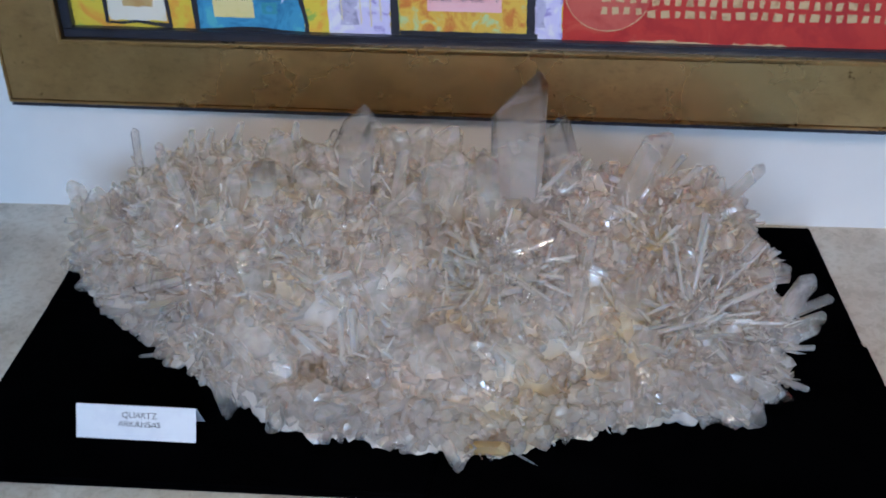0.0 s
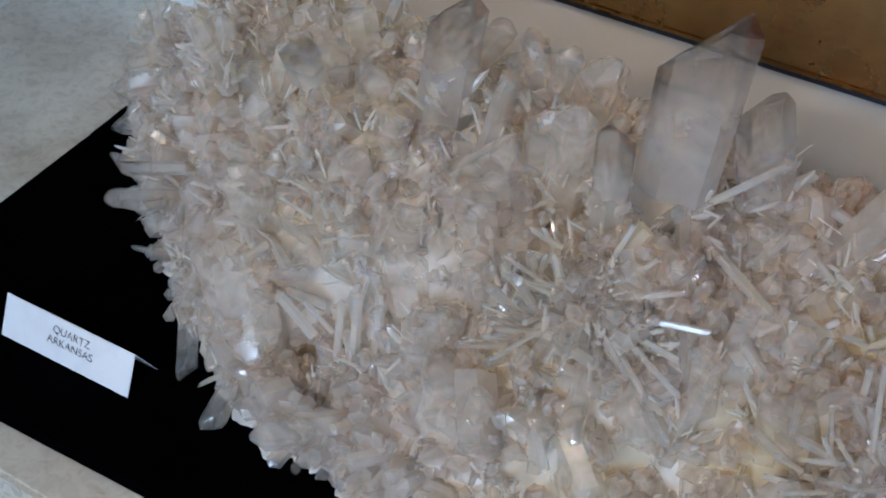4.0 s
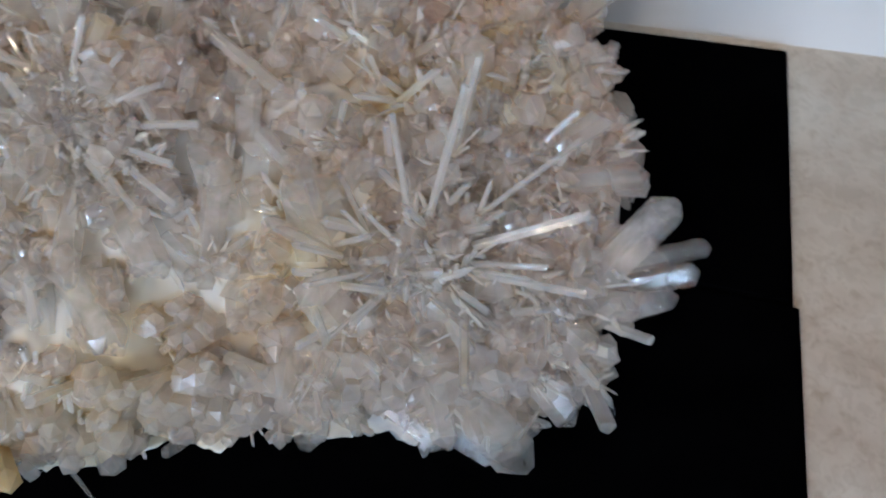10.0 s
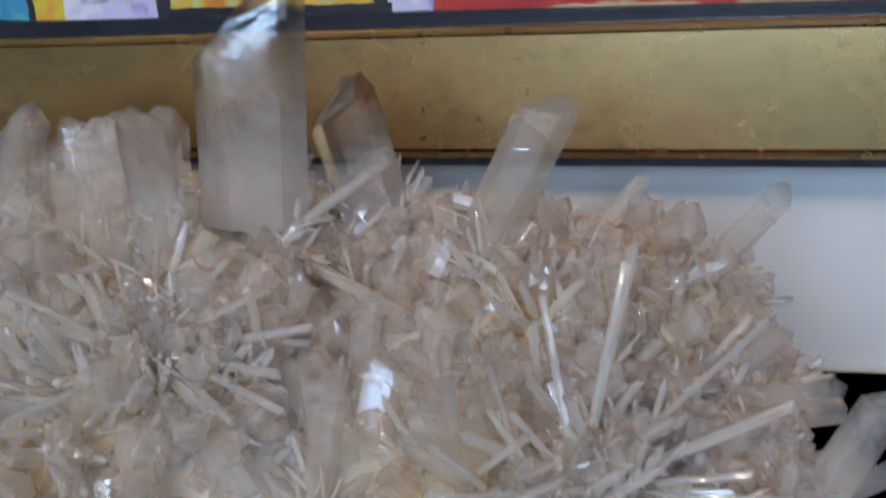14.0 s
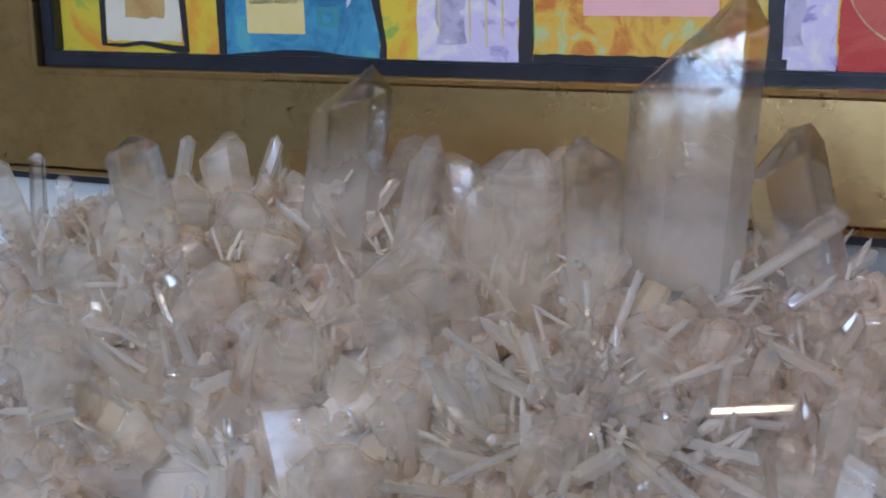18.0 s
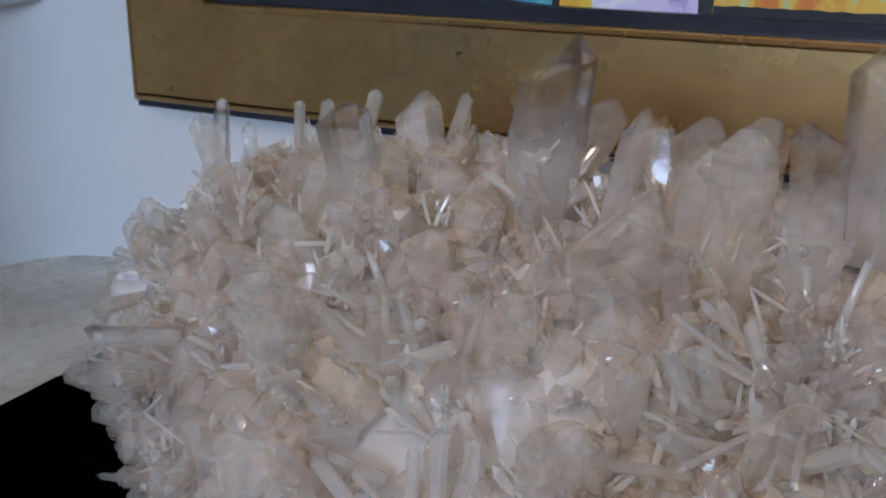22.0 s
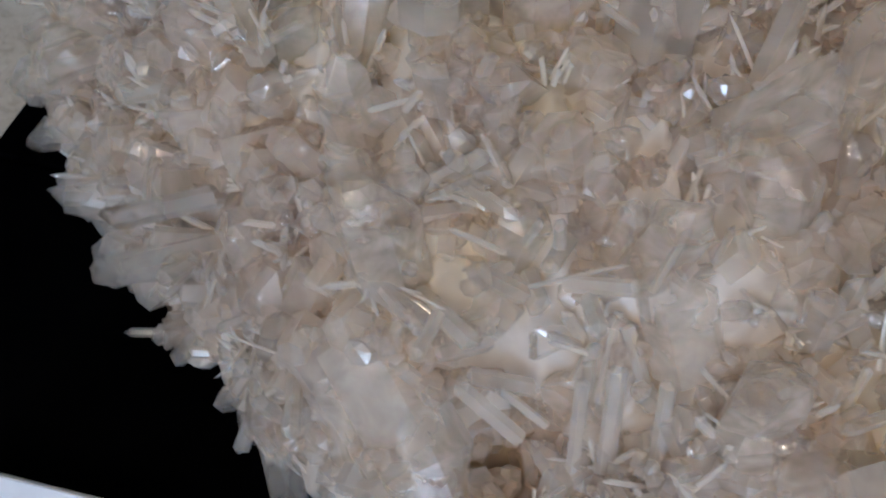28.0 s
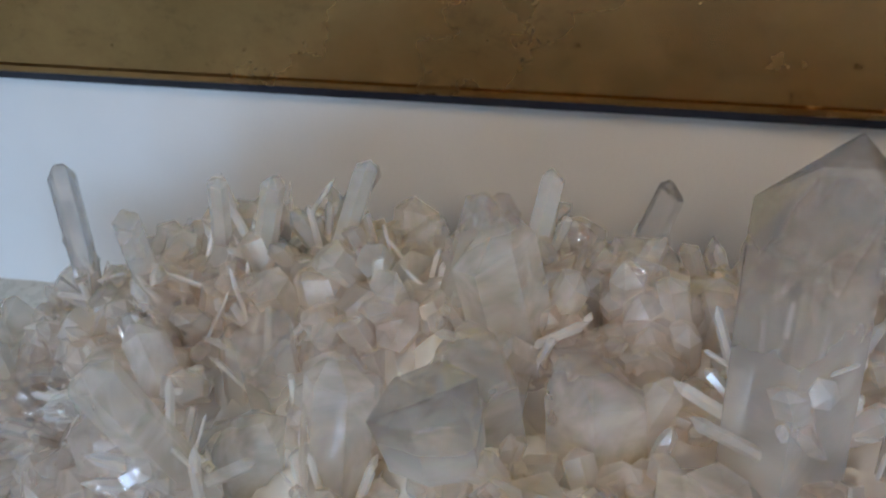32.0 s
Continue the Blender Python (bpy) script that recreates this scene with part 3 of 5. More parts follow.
# ---- small framed plate on the side wall ----
plate = thing("wall_plate", "small pale grey rectangular plate on the white side wall", "wall plate", at=(-0.925, -0.07, 0.26))
plate.rotation_euler = (0, 0, radians(90 - 10.5))
PLATE = paint("pale grey plastic", (0.5, 0.52, 0.56), (0.55, 0.57, 0.6), 30, 0.4)
part("face", box_bm((-0.05, -0.004, -0.07), (0.05, 0.0, 0.07), 0.001), PLATE, plate)

# ---- quartz cluster ----
cluster = thing("quartz_cluster", "large milky white quartz crystal cluster lying on black velvet", "crystal cluster", at=(-0.38, -0.2, 0.0))
CO = Vector((-0.38, -0.2, 0.0))
XS = (-0.727, -0.70, -0.65, -0.60, -0.55, -0.50, -0.45, -0.40, -0.35, -0.30, -0.25, -0.20, -0.15, -0.10, -0.07)
FRONT = (-0.149, -0.183, -0.226, -0.266, -0.307, -0.34, -0.362, -0.36, -0.37, -0.372, -0.345, -0.325, -0.312, -0.30, -0.27)
BACK = (-0.12, -0.105, -0.088, -0.075, -0.075, -0.075, -0.075, -0.075, -0.072, -0.07, -0.065, -0.063, -0.075, -0.1, -0.185)
PEAK = (0.03, 0.066, 0.1, 0.122, 0.134, 0.14, 0.14, 0.136, 0.136, 0.138, 0.134, 0.128, 0.12, 0.1, 0.075)
SLOPE_S = (0.0, 0.06, 0.16, 0.3, 0.45, 0.6, 0.75, 0.88, 1.0)
SLOPE_H = (0.0, 0.28, 0.48, 0.71, 0.93, 1.02, 0.97, 0.72, 0.2)

HILLS = ((-0.5, -0.262, 0.05, 0.016), (-0.41, -0.262, 0.045, 0.012), (-0.28, -0.27, 0.04, 0.012), (-0.6, -0.2, 0.05, 0.01), (-0.515, -0.315, 0.04, 0.014), (-0.325, -0.335, 0.04, 0.012), (-0.155, -0.28, 0.045, 0.016),
         (-0.43, -0.325, 0.03, -0.026), (-0.245, -0.305, 0.032, -0.022), (-0.36, -0.215, 0.04, -0.014), (-0.22, -0.19, 0.05, -0.016), (-0.56, -0.2, 0.03, -0.014), (-0.456, -0.306, 0.02, -0.058))


def base_height(x, y):
    f, b, p = np.interp(x, XS, FRONT), np.interp(x, XS, BACK), np.interp(x, XS, PEAK)
    s = (y - f) / (b - f)
    if s < 0 or s > 1 or x < XS[0] or x > XS[-1]:
        return 0.0
    h = p * np.interp(s, SLOPE_S, SLOPE_H)
    for hx, hy, reach, rise in HILLS:
        h += rise * math.exp(-((x - hx) ** 2 + (y - hy) ** 2) / reach ** 2)
    v = Vector((x, y, 0))
    lump = noise.fractal(v * 16, 0.9, 2.1, 4) * 0.014
    cell = noise.voronoi(v * 34)[0][0] * 0.02 - 0.008 + noise.voronoi(v * 95)[0][0] * 0.009 - 0.004
    return float(max(0.004, h + (lump + cell) * min(1.0, 6 * min(s, 1 - s) + 0.15)))


def base_normal(x, y):
    e = 0.012
    return Vector((base_height(x - e, y) - base_height(x + e, y), base_height(x, y - e) - base_height(x, y + e), 2 * e)).normalized()


def matrix_mesh():
    nx, ny = 230, 100
    bm = bmesh.new()
    grid = []
    shake = random.Random(5)
    for i in range(nx + 1):
        x = XS[0] + (XS[-1] - XS[0]) * i / nx
        f, b = np.interp(x, XS, FRONT), np.interp(x, XS, BACK)
        col = []
        for j in range(ny + 1):
            y = f + (b - f) * j / ny
            wob = 0.013 * noise.noise(Vector((x * 60, j * 0.19, 4))) + 0.005 * noise.noise(Vector((x * 170, j * 0.19, 9)))
            col.append(bm.verts.new((x - CO.x, y + wob * (0.2 if 0 < j < ny else 1) - CO.y, max(0.003, base_height(x, y + 1e-6) - 0.004) + shake.uniform(-0.0012, 0.0012))))
        grid.append(col)
    for i in range(nx):
        for j in range(ny):
            bm.faces.new((grid[i][j], grid[i + 1][j], grid[i + 1][j + 1], grid[i][j + 1]))
    rim = grid[0] + [c[-1] for c in grid[1:]] + grid[-1][-2::-1] + [c[0] for c in grid[-2:0:-1]]
    low = [bm.verts.new((v.co.x * 0.985, v.co.y * 0.985, 0.001)) for v in rim]
    for k in range(len(rim)):
        m = (k + 1) % len(rim)
        bm.faces.new((rim[m], rim[k], low[k], low[m]))
    bm.faces.new(low)
    bmesh.ops.recalc_face_normals(bm, faces=bm.faces)
    return finish(bm, MILKY, True)


def crystal_arrays(rnd, shoulder=None, blunt=None, lean=None, rise=0.75):
    """Vertices, faces and 'along' of a six-sided quartz prism from z = 0 to 1, about one unit in radius, with an uneven point."""
    turn = rnd.uniform(0, 1.047)
    flat = rnd.uniform(0.62, 1.0)
    rad = [rnd.uniform(0.86, 1.1) for _ in range(6)]
    sh = shoulder if shoulder is not None else rnd.uniform(0.72, 0.9)
    bl = blunt if blunt is not None else (rnd.uniform(0.0, 0.35))
    ox, oy = lean or (rnd.uniform(-0.45, 0.45), rnd.uniform(-0.4, 0.4))
    vs, al = [], []
    taper = rnd.uniform(0.94, 1.06)
    for k in range(6):
        a = turn + k * math.pi / 3
        vs.append((math.cos(a) * rad[k] * taper, math.sin(a) * rad[k] * flat * taper, 0.0))
        al.append(0.0)
    for k in range(6):
        a = turn + k * math.pi / 3
        x, y = math.cos(a) * rad[k], math.sin(a) * rad[k] * flat
        near = 1 - min(1.0, math.hypot(x - ox, y - oy) / 1.6)
        z = sh + (1 - sh) * rise * near + rnd.uniform(-0.015, 0.015)
        vs.append((x, y, z))
        al.append(0.75)
    for k in range(6):
        a = turn + k * math.pi / 3
        vs.append((ox + math.cos(a) * rad[k] * bl * 0.5, oy + math.sin(a) * rad[k] * flat * bl * 0.25, 1.0 - rnd.uniform(0, 0.012)))
        al.append(1.0)
    fs = [(k, (k + 1) % 6, 6 + (k + 1) % 6, 6 + k) for k in range(6)]
    fs += [(6 + k, 6 + (k + 1) % 6, 12 + (k + 1) % 6, 12 + k) for k in range(6)]
    fs.append(tuple(range(12, 18)))
    fs.append((5, 4, 3, 2, 1, 0))
    return vs, fs, al


def mesh_of(vs, fs, al, mat):
    me = bpy.data.meshes.new("crystal")
    me.from_pydata(vs, [], fs)
    at = me.attributes.new("along", "FLOAT", "POINT")
    at.data.foreach_set("value", al)
    me.materials.append(mat)
    return me


def aim(base, tip, radius, spin=0.0):
    base, tip = Vector(base) - CO, Vector(tip) - CO
    d = tip - base
    z = d.normalized()
    x = Vector((1, 0, 0)) if abs(z.x) < 0.8 else Vector((0, 1, 0))
    x = (x - z * x.dot(z)).normalized()
    q = Matrix((x, z.cross(x), z)).transposed().to_4x4()
    return Matrix.Translation(base) @ q @ Matrix.Rotation(spin, 4, "Z") @ Matrix.Diagonal((radius, radius, d.length, 1))


part("matrix", matrix_mesh(), MILKY, cluster, "lumpy milky white base")

LOOKS = {"c": GLASSY, "m": VEILED, "s": STAINED, "l": LUCID}
hero_rnd = random.Random(7)
TALL = []
SINGLE = []


def hero(root, tip, radius, lk, bl, shoulder=None, lean=None, spin=0.0):
    """A crystal of its own: root, tip, radius, look (c clear, m cloudy, s iron-stained) and how blunt it ends."""
    length = math.dist(root, tip)
    if 0.045 < length < 0.1:
        TALL.append((Vector(root), Vector(tip), radius))
    SINGLE.append((*root, *tip, radius))
    sh = shoulder or max(0.45, 1 - 1.1 * radius / length)
    vs, fs, al = crystal_arrays(hero_rnd, sh, bl, lean, 0.9 if lean else 0.75)
    part("crystal", mesh_of(vs, fs, al, NEEDLE if lk == "c" and radius < 0.0042 else LOOKS[lk]), None, cluster, "iron-stained amber crystal" if lk == "s" else "", aim(root, tip, radius, spin if lean else hero_rnd.uniform(0, 1)))


hero((-0.2958, -0.1897, 0.1407), (-0.294, -0.1763, 0.2493), 0.0246, "l", 0.05, 0.62, (0.62, 0.05))
hero((-0.4313, -0.2028, 0.1395), (-0.4285, -0.1897, 0.219), 0.0171, "l", 0.08, 0.7, (0.4, 0.0), 0.5)
hero((-0.2463, -0.157, 0.1142), (-0.2684, -0.1539, 0.1962), 0.0166, "l", 0.5)
hero((-0.2891, -0.1467, 0.1259), (-0.2402, -0.1708, 0.1696), 0.0046, "c", 0.25)
hero((-0.2116, -0.1748, 0.1124), (-0.1728, -0.1584, 0.1917), 0.0123, "c", 0.75)
hero((-0.3973, -0.22, 0.1249), (-0.3853, -0.2086, 0.1946), 0.0068, "c", 0.5, 0.8, (0.2, 0.1), 0.95)
hero((-0.4937, -0.1845, 0.1357), (-0.5024, -0.1825, 0.1863), 0.0107, "m", 0.35)
hero((-0.3986, -0.1463, 0.1237), (-0.4139, -0.1261, 0.1662), 0.0071, "c", 0.6)
hero((-0.5194, -0.1782, 0.1337), (-0.5052, -0.1654, 0.1826), 0.0049, "c", 0.4)
hero((-0.1255, -0.14, 0.096), (-0.0801, -0.1239, 0.1441), 0.007, "c", 0.55)
hero((-0.4301, -0.2095, 0.1309), (-0.42, -0.2384, 0.1612), 0.0055, "c", 0.2)
hero((-0.5668, -0.1374, 0.1224), (-0.5423, -0.15, 0.1791), 0.0036, "c", 0.4)
hero((-0.5897, -0.1409, 0.1192), (-0.571, -0.15, 0.1714), 0.0033, "c", 0.5)
hero((-0.6049, -0.1334, 0.1134), (-0.5894, -0.15, 0.1697), 0.003, "c", 0.5)
hero((-0.5022, -0.1649, 0.136), (-0.4915, -0.15, 0.1813), 0.0035, "c", 0.4)
hero((-0.5306, -0.156, 0.1281), (-0.5276, -0.15, 0.1624), 0.0066, "c", 0.8)
hero((-0.5553, -0.1668, 0.1278), (-0.5512, -0.15, 0.1465), 0.0039, "m", 0.4)
hero((-0.5368, -0.184, 0.1247), (-0.5355, -0.1675, 0.1616), 0.0023, "c", 0.3)
hero((-0.5865, -0.1675, 0.1206), (-0.5804, -0.1603, 0.1412), 0.0039, "c", 0.3)
hero((-0.6154, -0.1547, 0.116), (-0.6236, -0.15, 0.1548), 0.0048, "c", 0.2)
hero((-0.5015, -0.1577, 0.1346), (-0.4882, -0.15, 0.1672), 0.0017, "c", 0.3)
hero((-0.5492, -0.2127, 0.1074), (-0.5415, -0.2002, 0.1372), 0.006, "m", 0.5)
hero((-0.4633, -0.2153, 0.1323), (-0.475, -0.2052, 0.1585), 0.008, "m", 0.5)
hero((-0.6406, -0.1476, 0.0987), (-0.6464, -0.1421, 0.1223), 0.0087, "m", 0.4)
hero((-0.6102, -0.1544, 0.1157), (-0.6081, -0.15, 0.1448), 0.0053, "m", 0.3)
hero((-0.4472, -0.1508, 0.128), (-0.4185, -0.1488, 0.1851), 0.0088, "c", 0.5)
hero((-0.4125, -0.1488, 0.1235), (-0.4084, -0.1516, 0.171), 0.0101, "m", 0.6)
hero((-0.388, -0.1488, 0.1229), (-0.3804, -0.1517, 0.1817), 0.0112, "c", 0.6)
hero((-0.1701, -0.1506, 0.1124), (-0.1373, -0.1489, 0.1545), 0.0035, "c", 0.3)
hero((-0.1399, -0.1482, 0.1061), (-0.1393, -0.1512, 0.1492), 0.0065, "c", 0.6)
hero((-0.138, -0.1504, 0.1037), (-0.1162, -0.1496, 0.1421), 0.0115, "m", 0.6)
hero((-0.1177, -0.1506, 0.0968), (-0.0941, -0.1495, 0.1238), 0.0046, "c", 0.3)
hero((-0.1824, -0.1494, 0.1125), (-0.1771, -0.1508, 0.1495), 0.0071, "m", 0.7)
hero((-0.3011, -0.1634, 0.1314), (-0.2646, -0.1714, 0.1214), 0.0015, "c", 0.2)
hero((-0.2745, -0.1902, 0.1258), (-0.2371, -0.2004, 0.1197), 0.0018, "c", 0.2)
hero((-0.1392, -0.2168, 0.0933), (-0.1256, -0.2159, 0.1104), 0.0031, "c", 0.4)
hero((-0.2324, -0.2085, 0.1032), (-0.2244, -0.2102, 0.1309), 0.0098, "m", 0.5)
hero((-0.1994, -0.176, 0.1066), (-0.1889, -0.1792, 0.1329), 0.0091, "m", 0.5)
hero((-0.3635, -0.1495, 0.1203), (-0.3566, -0.152, 0.1847), 0.0141, "m", 0.6)
hero((-0.4109, -0.2341, 0.1234), (-0.3657, -0.2263, 0.1624), 0.013, "m", 0.7)
hero((-0.5666, -0.2027, 0.101), (-0.5678, -0.2063, 0.1363), 0.0152, "m", 0.8)
hero((-0.715, -0.1253, 0.0388), (-0.7329, -0.1124, 0.0897), 0.0101, "m", 0.6)
hero((-0.7093, -0.1367, 0.0458), (-0.718, -0.1462, 0.0903), 0.008, "m", 0.6)
hero((-0.4991, -0.1498, 0.1298), (-0.4922, -0.1502, 0.1732), 0.0023, "c", 0.3)
hero((-0.3503, -0.151, 0.1276), (-0.3342, -0.1472, 0.1616), 0.0026, "c", 0.5)
hero((-0.3718, -0.3004, 0.0728), (-0.3707, -0.304, 0.1112), 0.0146, "m", 0.85)
hero((-0.5455, -0.3031, 0.0331), (-0.5334, -0.305, 0.0793), 0.006, "c", 0.3)
hero((-0.5052, -0.274, 0.0993), (-0.496, -0.2758, 0.133), 0.0083, "m", 0.4)
hero((-0.4621, -0.2749, 0.098), (-0.4575, -0.2768, 0.1301), 0.011, "m", 0.7)
hero((-0.4185, -0.2719, 0.1006), (-0.4051, -0.2704, 0.1376), 0.0124, "m", 0.7)
hero((-0.4052, -0.1492, 0.1241), (-0.3997, -0.1508, 0.1729), 0.0065, "c", 0.3)
hero((-0.3574, -0.2322, 0.1103), (-0.362, -0.2397, 0.1491), 0.0067, "c", 0.4)
hero((-0.5632, -0.1871, 0.111), (-0.5634, -0.1881, 0.1552), 0.0094, "c", 0.6)
hero((-0.5485, -0.2851, 0.0545), (-0.5357, -0.3275, 0.0291), 0.0078, "c", 0.2)
hero((-0.5292, -0.2971, 0.0586), (-0.4721, -0.3362, 0.0248), 0.02, "m", 0.8)
hero((-0.4346, -0.3006, 0.0618), (-0.4267, -0.2934, 0.0891), 0.0028, "c", 0.3)
hero((-0.3701, -0.3149, 0.0633), (-0.3767, -0.3147, 0.0999), 0.011, "m", 0.6)
hero((-0.6952, -0.1497, 0.0563), (-0.7032, -0.1523, 0.0886), 0.0103, "m", 0.7)
hero((-0.4912, -0.3039, 0.074), (-0.4583, -0.295, 0.0912), 0.0046, "m", 0.2)
hero((-0.3713, -0.2156, 0.1124), (-0.3785, -0.2084, 0.1451), 0.0101, "m", 0.7)
hero((-0.3275, -0.1988, 0.1218), (-0.3358, -0.185, 0.1645), 0.0129, "m", 0.7)
hero((-0.388, -0.1583, 0.1244), (-0.4037, -0.1462, 0.1795), 0.0089, "c", 0.4)
hero((-0.4131, -0.1877, 0.1319), (-0.4059, -0.1682, 0.1663), 0.0045, "c", 0.5)
hero((-0.5474, -0.3016, 0.0333), (-0.5137, -0.3504, 0.0096), 0.0095, "m", 0.7)
hero((-0.3955, -0.3337, 0.0331), (-0.4375, -0.3839, 0.0445), 0.0097, "m", 0.7)
hero((-0.4112, -0.3087, 0.0544), (-0.4152, -0.3401, 0.0448), 0.0064, "c", 0.15)
hero((-0.4219, -0.3071, 0.0535), (-0.4284, -0.2972, 0.0845), 0.0028, "c", 0.3)
hero((-0.4387, -0.3047, 0.0522), (-0.4556, -0.3079, 0.0712), 0.0022, "c", 0.3)
hero((-0.3478, -0.3288, 0.0571), (-0.3575, -0.3191, 0.0952), 0.015, "m", 0.9)
hero((-0.2961, -0.3316, 0.055), (-0.2983, -0.3138, 0.0958), 0.005, "c", 0.6)
hero((-0.4015, -0.3451, 0.0144), (-0.4067, -0.3687, 0.0087), 0.0064, "c", 0.4)
hero((-0.3271, -0.3346, 0.0588), (-0.3533, -0.3448, 0.0809), 0.0059, "c", 0.6)
hero((-0.5021, -0.2597, 0.1106), (-0.5225, -0.2859, 0.118), 0.0089, "m", 0.8)
hero((-0.3959, -0.2883, 0.0819), (-0.4103, -0.2808, 0.1188), 0.015, "m", 0.6)
hero((-0.4629, -0.286, 0.0794), (-0.4826, -0.2908, 0.1049), 0.0141, "m", 0.7)
hero((-0.5054, -0.2822, 0.0927), (-0.5217, -0.274, 0.1352), 0.0095, "m", 0.4)
hero((-0.3019, -0.2545, 0.1163), (-0.2451, -0.2593, 0.12), 0.0018, "c", 0.2)
hero((-0.1253, -0.2251, 0.0842), (-0.0942, -0.2027, 0.1156), 0.0015, "c", 0.2)
hero((-0.2285, -0.2523, 0.0827), (-0.2247, -0.2387, 0.1116), 0.0109, "c", 0.7)
hero((-0.2746, -0.2804, 0.0884), (-0.2514, -0.2806, 0.0885), 0.0031, "c", 0.6)
hero((-0.3637, -0.3316, 0.0491), (-0.3605, -0.3155, 0.0849), 0.0162, "m", 0.9)
hero((-0.3214, -0.3193, 0.0714), (-0.3082, -0.3091, 0.0887), 0.0049, "c", 0.6)
hero((-0.15, -0.2773, 0.0629), (-0.1179, -0.2962, 0.0525), 0.0048, "c", 0.4)
hero((-0.1969, -0.2691, 0.0662), (-0.2047, -0.2604, 0.1036), 0.0095, "m", 0.4)
hero((-0.1392, -0.2158, 0.0947), (-0.1446, -0.2018, 0.123), 0.0048, "m", 0.4)
hero((-0.1839, -0.2374, 0.086), (-0.1856, -0.2262, 0.1145), 0.0074, "m", 0.7)
hero((-0.1069, -0.2049, 0.0887), (-0.081, -0.1919, 0.1077), 0.0071, "c", 0.6)
hero((-0.0759, -0.2447, 0.0481), (-0.0308, -0.2351, 0.0637), 0.0051, "c", 0.1)
hero((-0.1287, -0.2932, 0.0279), (-0.0854, -0.3213, 0.0134), 0.0121, "m", 0.5)
hero((-0.1384, -0.2941, 0.0327), (-0.121, -0.3238, 0.0191), 0.0071, "m", 0.5)
hero((-0.2446, -0.3182, 0.0184), (-0.2185, -0.3322, 0.0166), 0.008, "m", 0.8)
hero((-0.3358, -0.3612, 0.0144), (-0.3198, -0.3865, 0.004), 0.0095, "m", 0.7)
hero((-0.3128, -0.3517, 0.0434), (-0.293, -0.3725, 0.0324), 0.0018, "c", 0.2)
hero((-0.3252, -0.3537, 0.0385), (-0.3061, -0.3753, 0.0272), 0.0016, "c", 0.2)
hero((-0.2309, -0.282, 0.0563), (-0.2215, -0.3063, 0.0457), 0.0053, "c", 0.4)
hero((-0.1656, -0.3077, 0.0225), (-0.1434, -0.3027, 0.0279), 0.0034, "c", 0.4)
hero((-0.0734, -0.2546, 0.0005), (-0.0601, -0.252, 0.004), 0.0018, "c", 0.5)
hero((-0.1583, -0.2072, 0.1025), (-0.1422, -0.1903, 0.1284), 0.0023, "c", 0.2)
hero((-0.1147, -0.2465, 0.0658), (-0.1121, -0.2383, 0.082), 0.0038, "c", 0.3)
hero((-0.1425, -0.267, 0.0668), (-0.1003, -0.2665, 0.0721), 0.0025, "c", 0.2)
hero((-0.1322, -0.2704, 0.0605), (-0.0906, -0.2686, 0.0645), 0.002, "c", 0.2)
hero((-0.166, -0.2846, 0.0568), (-0.1898, -0.3162, 0.0593), 0.0028, "c", 0.2)
hero((-0.1211, -0.2246, 0.0829), (-0.0601, -0.2114, 0.094), 0.0064, "c", 0.1)
hero((-0.0858, -0.2431, 0.0534), (-0.0296, -0.2386, 0.0851), 0.0042, "c", 0.05)
hero((-0.082, -0.2516, 0.0476), (-0.0472, -0.2325, 0.1014), 0.0091, "m", 0.5)
hero((-0.0809, -0.2562, 0.0376), (-0.0389, -0.2497, 0.0634), 0.0063, "c", 0.15)
hero((-0.0751, -0.2522, 0.0385), (-0.0449, -0.2727, 0.0574), 0.0026, "c", 0.3)
hero((-0.0759, -0.2659, 0.0217), (-0.0554, -0.3136, 0.0461), 0.0039, "c", 0.5)
hero((-0.1117, -0.1444, 0.076), (-0.087, -0.1382, 0.076), 0.0036, "c", 0.7)
hero((-0.3153, -0.3069, 0.0812), (-0.2837, -0.35, 0.0831), 0.0032, "c", 0.5)
hero((-0.3187, -0.3656, 0.0088), (-0.285, -0.3952, 0.0369), 0.0062, "s", 0.3)
hero((-0.497, -0.2862, 0.0913), (-0.4634, -0.3102, 0.0919), 0.0038, "c", 0.6)
hero((-0.4883, -0.2393, 0.1251), (-0.4765, -0.2505, 0.1627), 0.003, "c", 0.6)
hero((-0.5857, -0.2627, 0.043), (-0.6051, -0.3053, 0.0774), 0.005, "c", 0.3)
hero((-0.6765, -0.1633, 0.059), (-0.7089, -0.1898, 0.053), 0.0148, "m", 0.6)
hero((-0.7021, -0.126, 0.0509), (-0.7126, -0.1205, 0.0851), 0.0139, "m", 0.7)
hero((-0.7101, -0.1456, 0.0316), (-0.7303, -0.1712, 0.027), 0.0139, "m", 0.8)
hero((-0.685, -0.1821, 0.0228), (-0.7083, -0.1984, 0.0269), 0.012, "m", 0.8)
hero((-0.6853, -0.1541, 0.0601), (-0.7095, -0.1781, 0.059), 0.0105, "m", 0.8)
hero((-0.5062, -0.2677, 0.1048), (-0.4715, -0.2717, 0.1408), 0.0036, "c", 0.3)
hero((-0.0965, -0.2388, 0.063), (-0.051, -0.2329, 0.0745), 0.0098, "c", 0.6)
hero((-0.096, -0.2555, 0.0487), (-0.0505, -0.2541, 0.056), 0.0076, "c", 0.4)
hero((-0.502, -0.228, 0.155), (-0.4975, -0.247, 0.1948), 0.0115, "l", 0.35)
hero((-0.57, -0.222, 0.12), (-0.5784, -0.2395, 0.1793), 0.007, "m", 0.55)
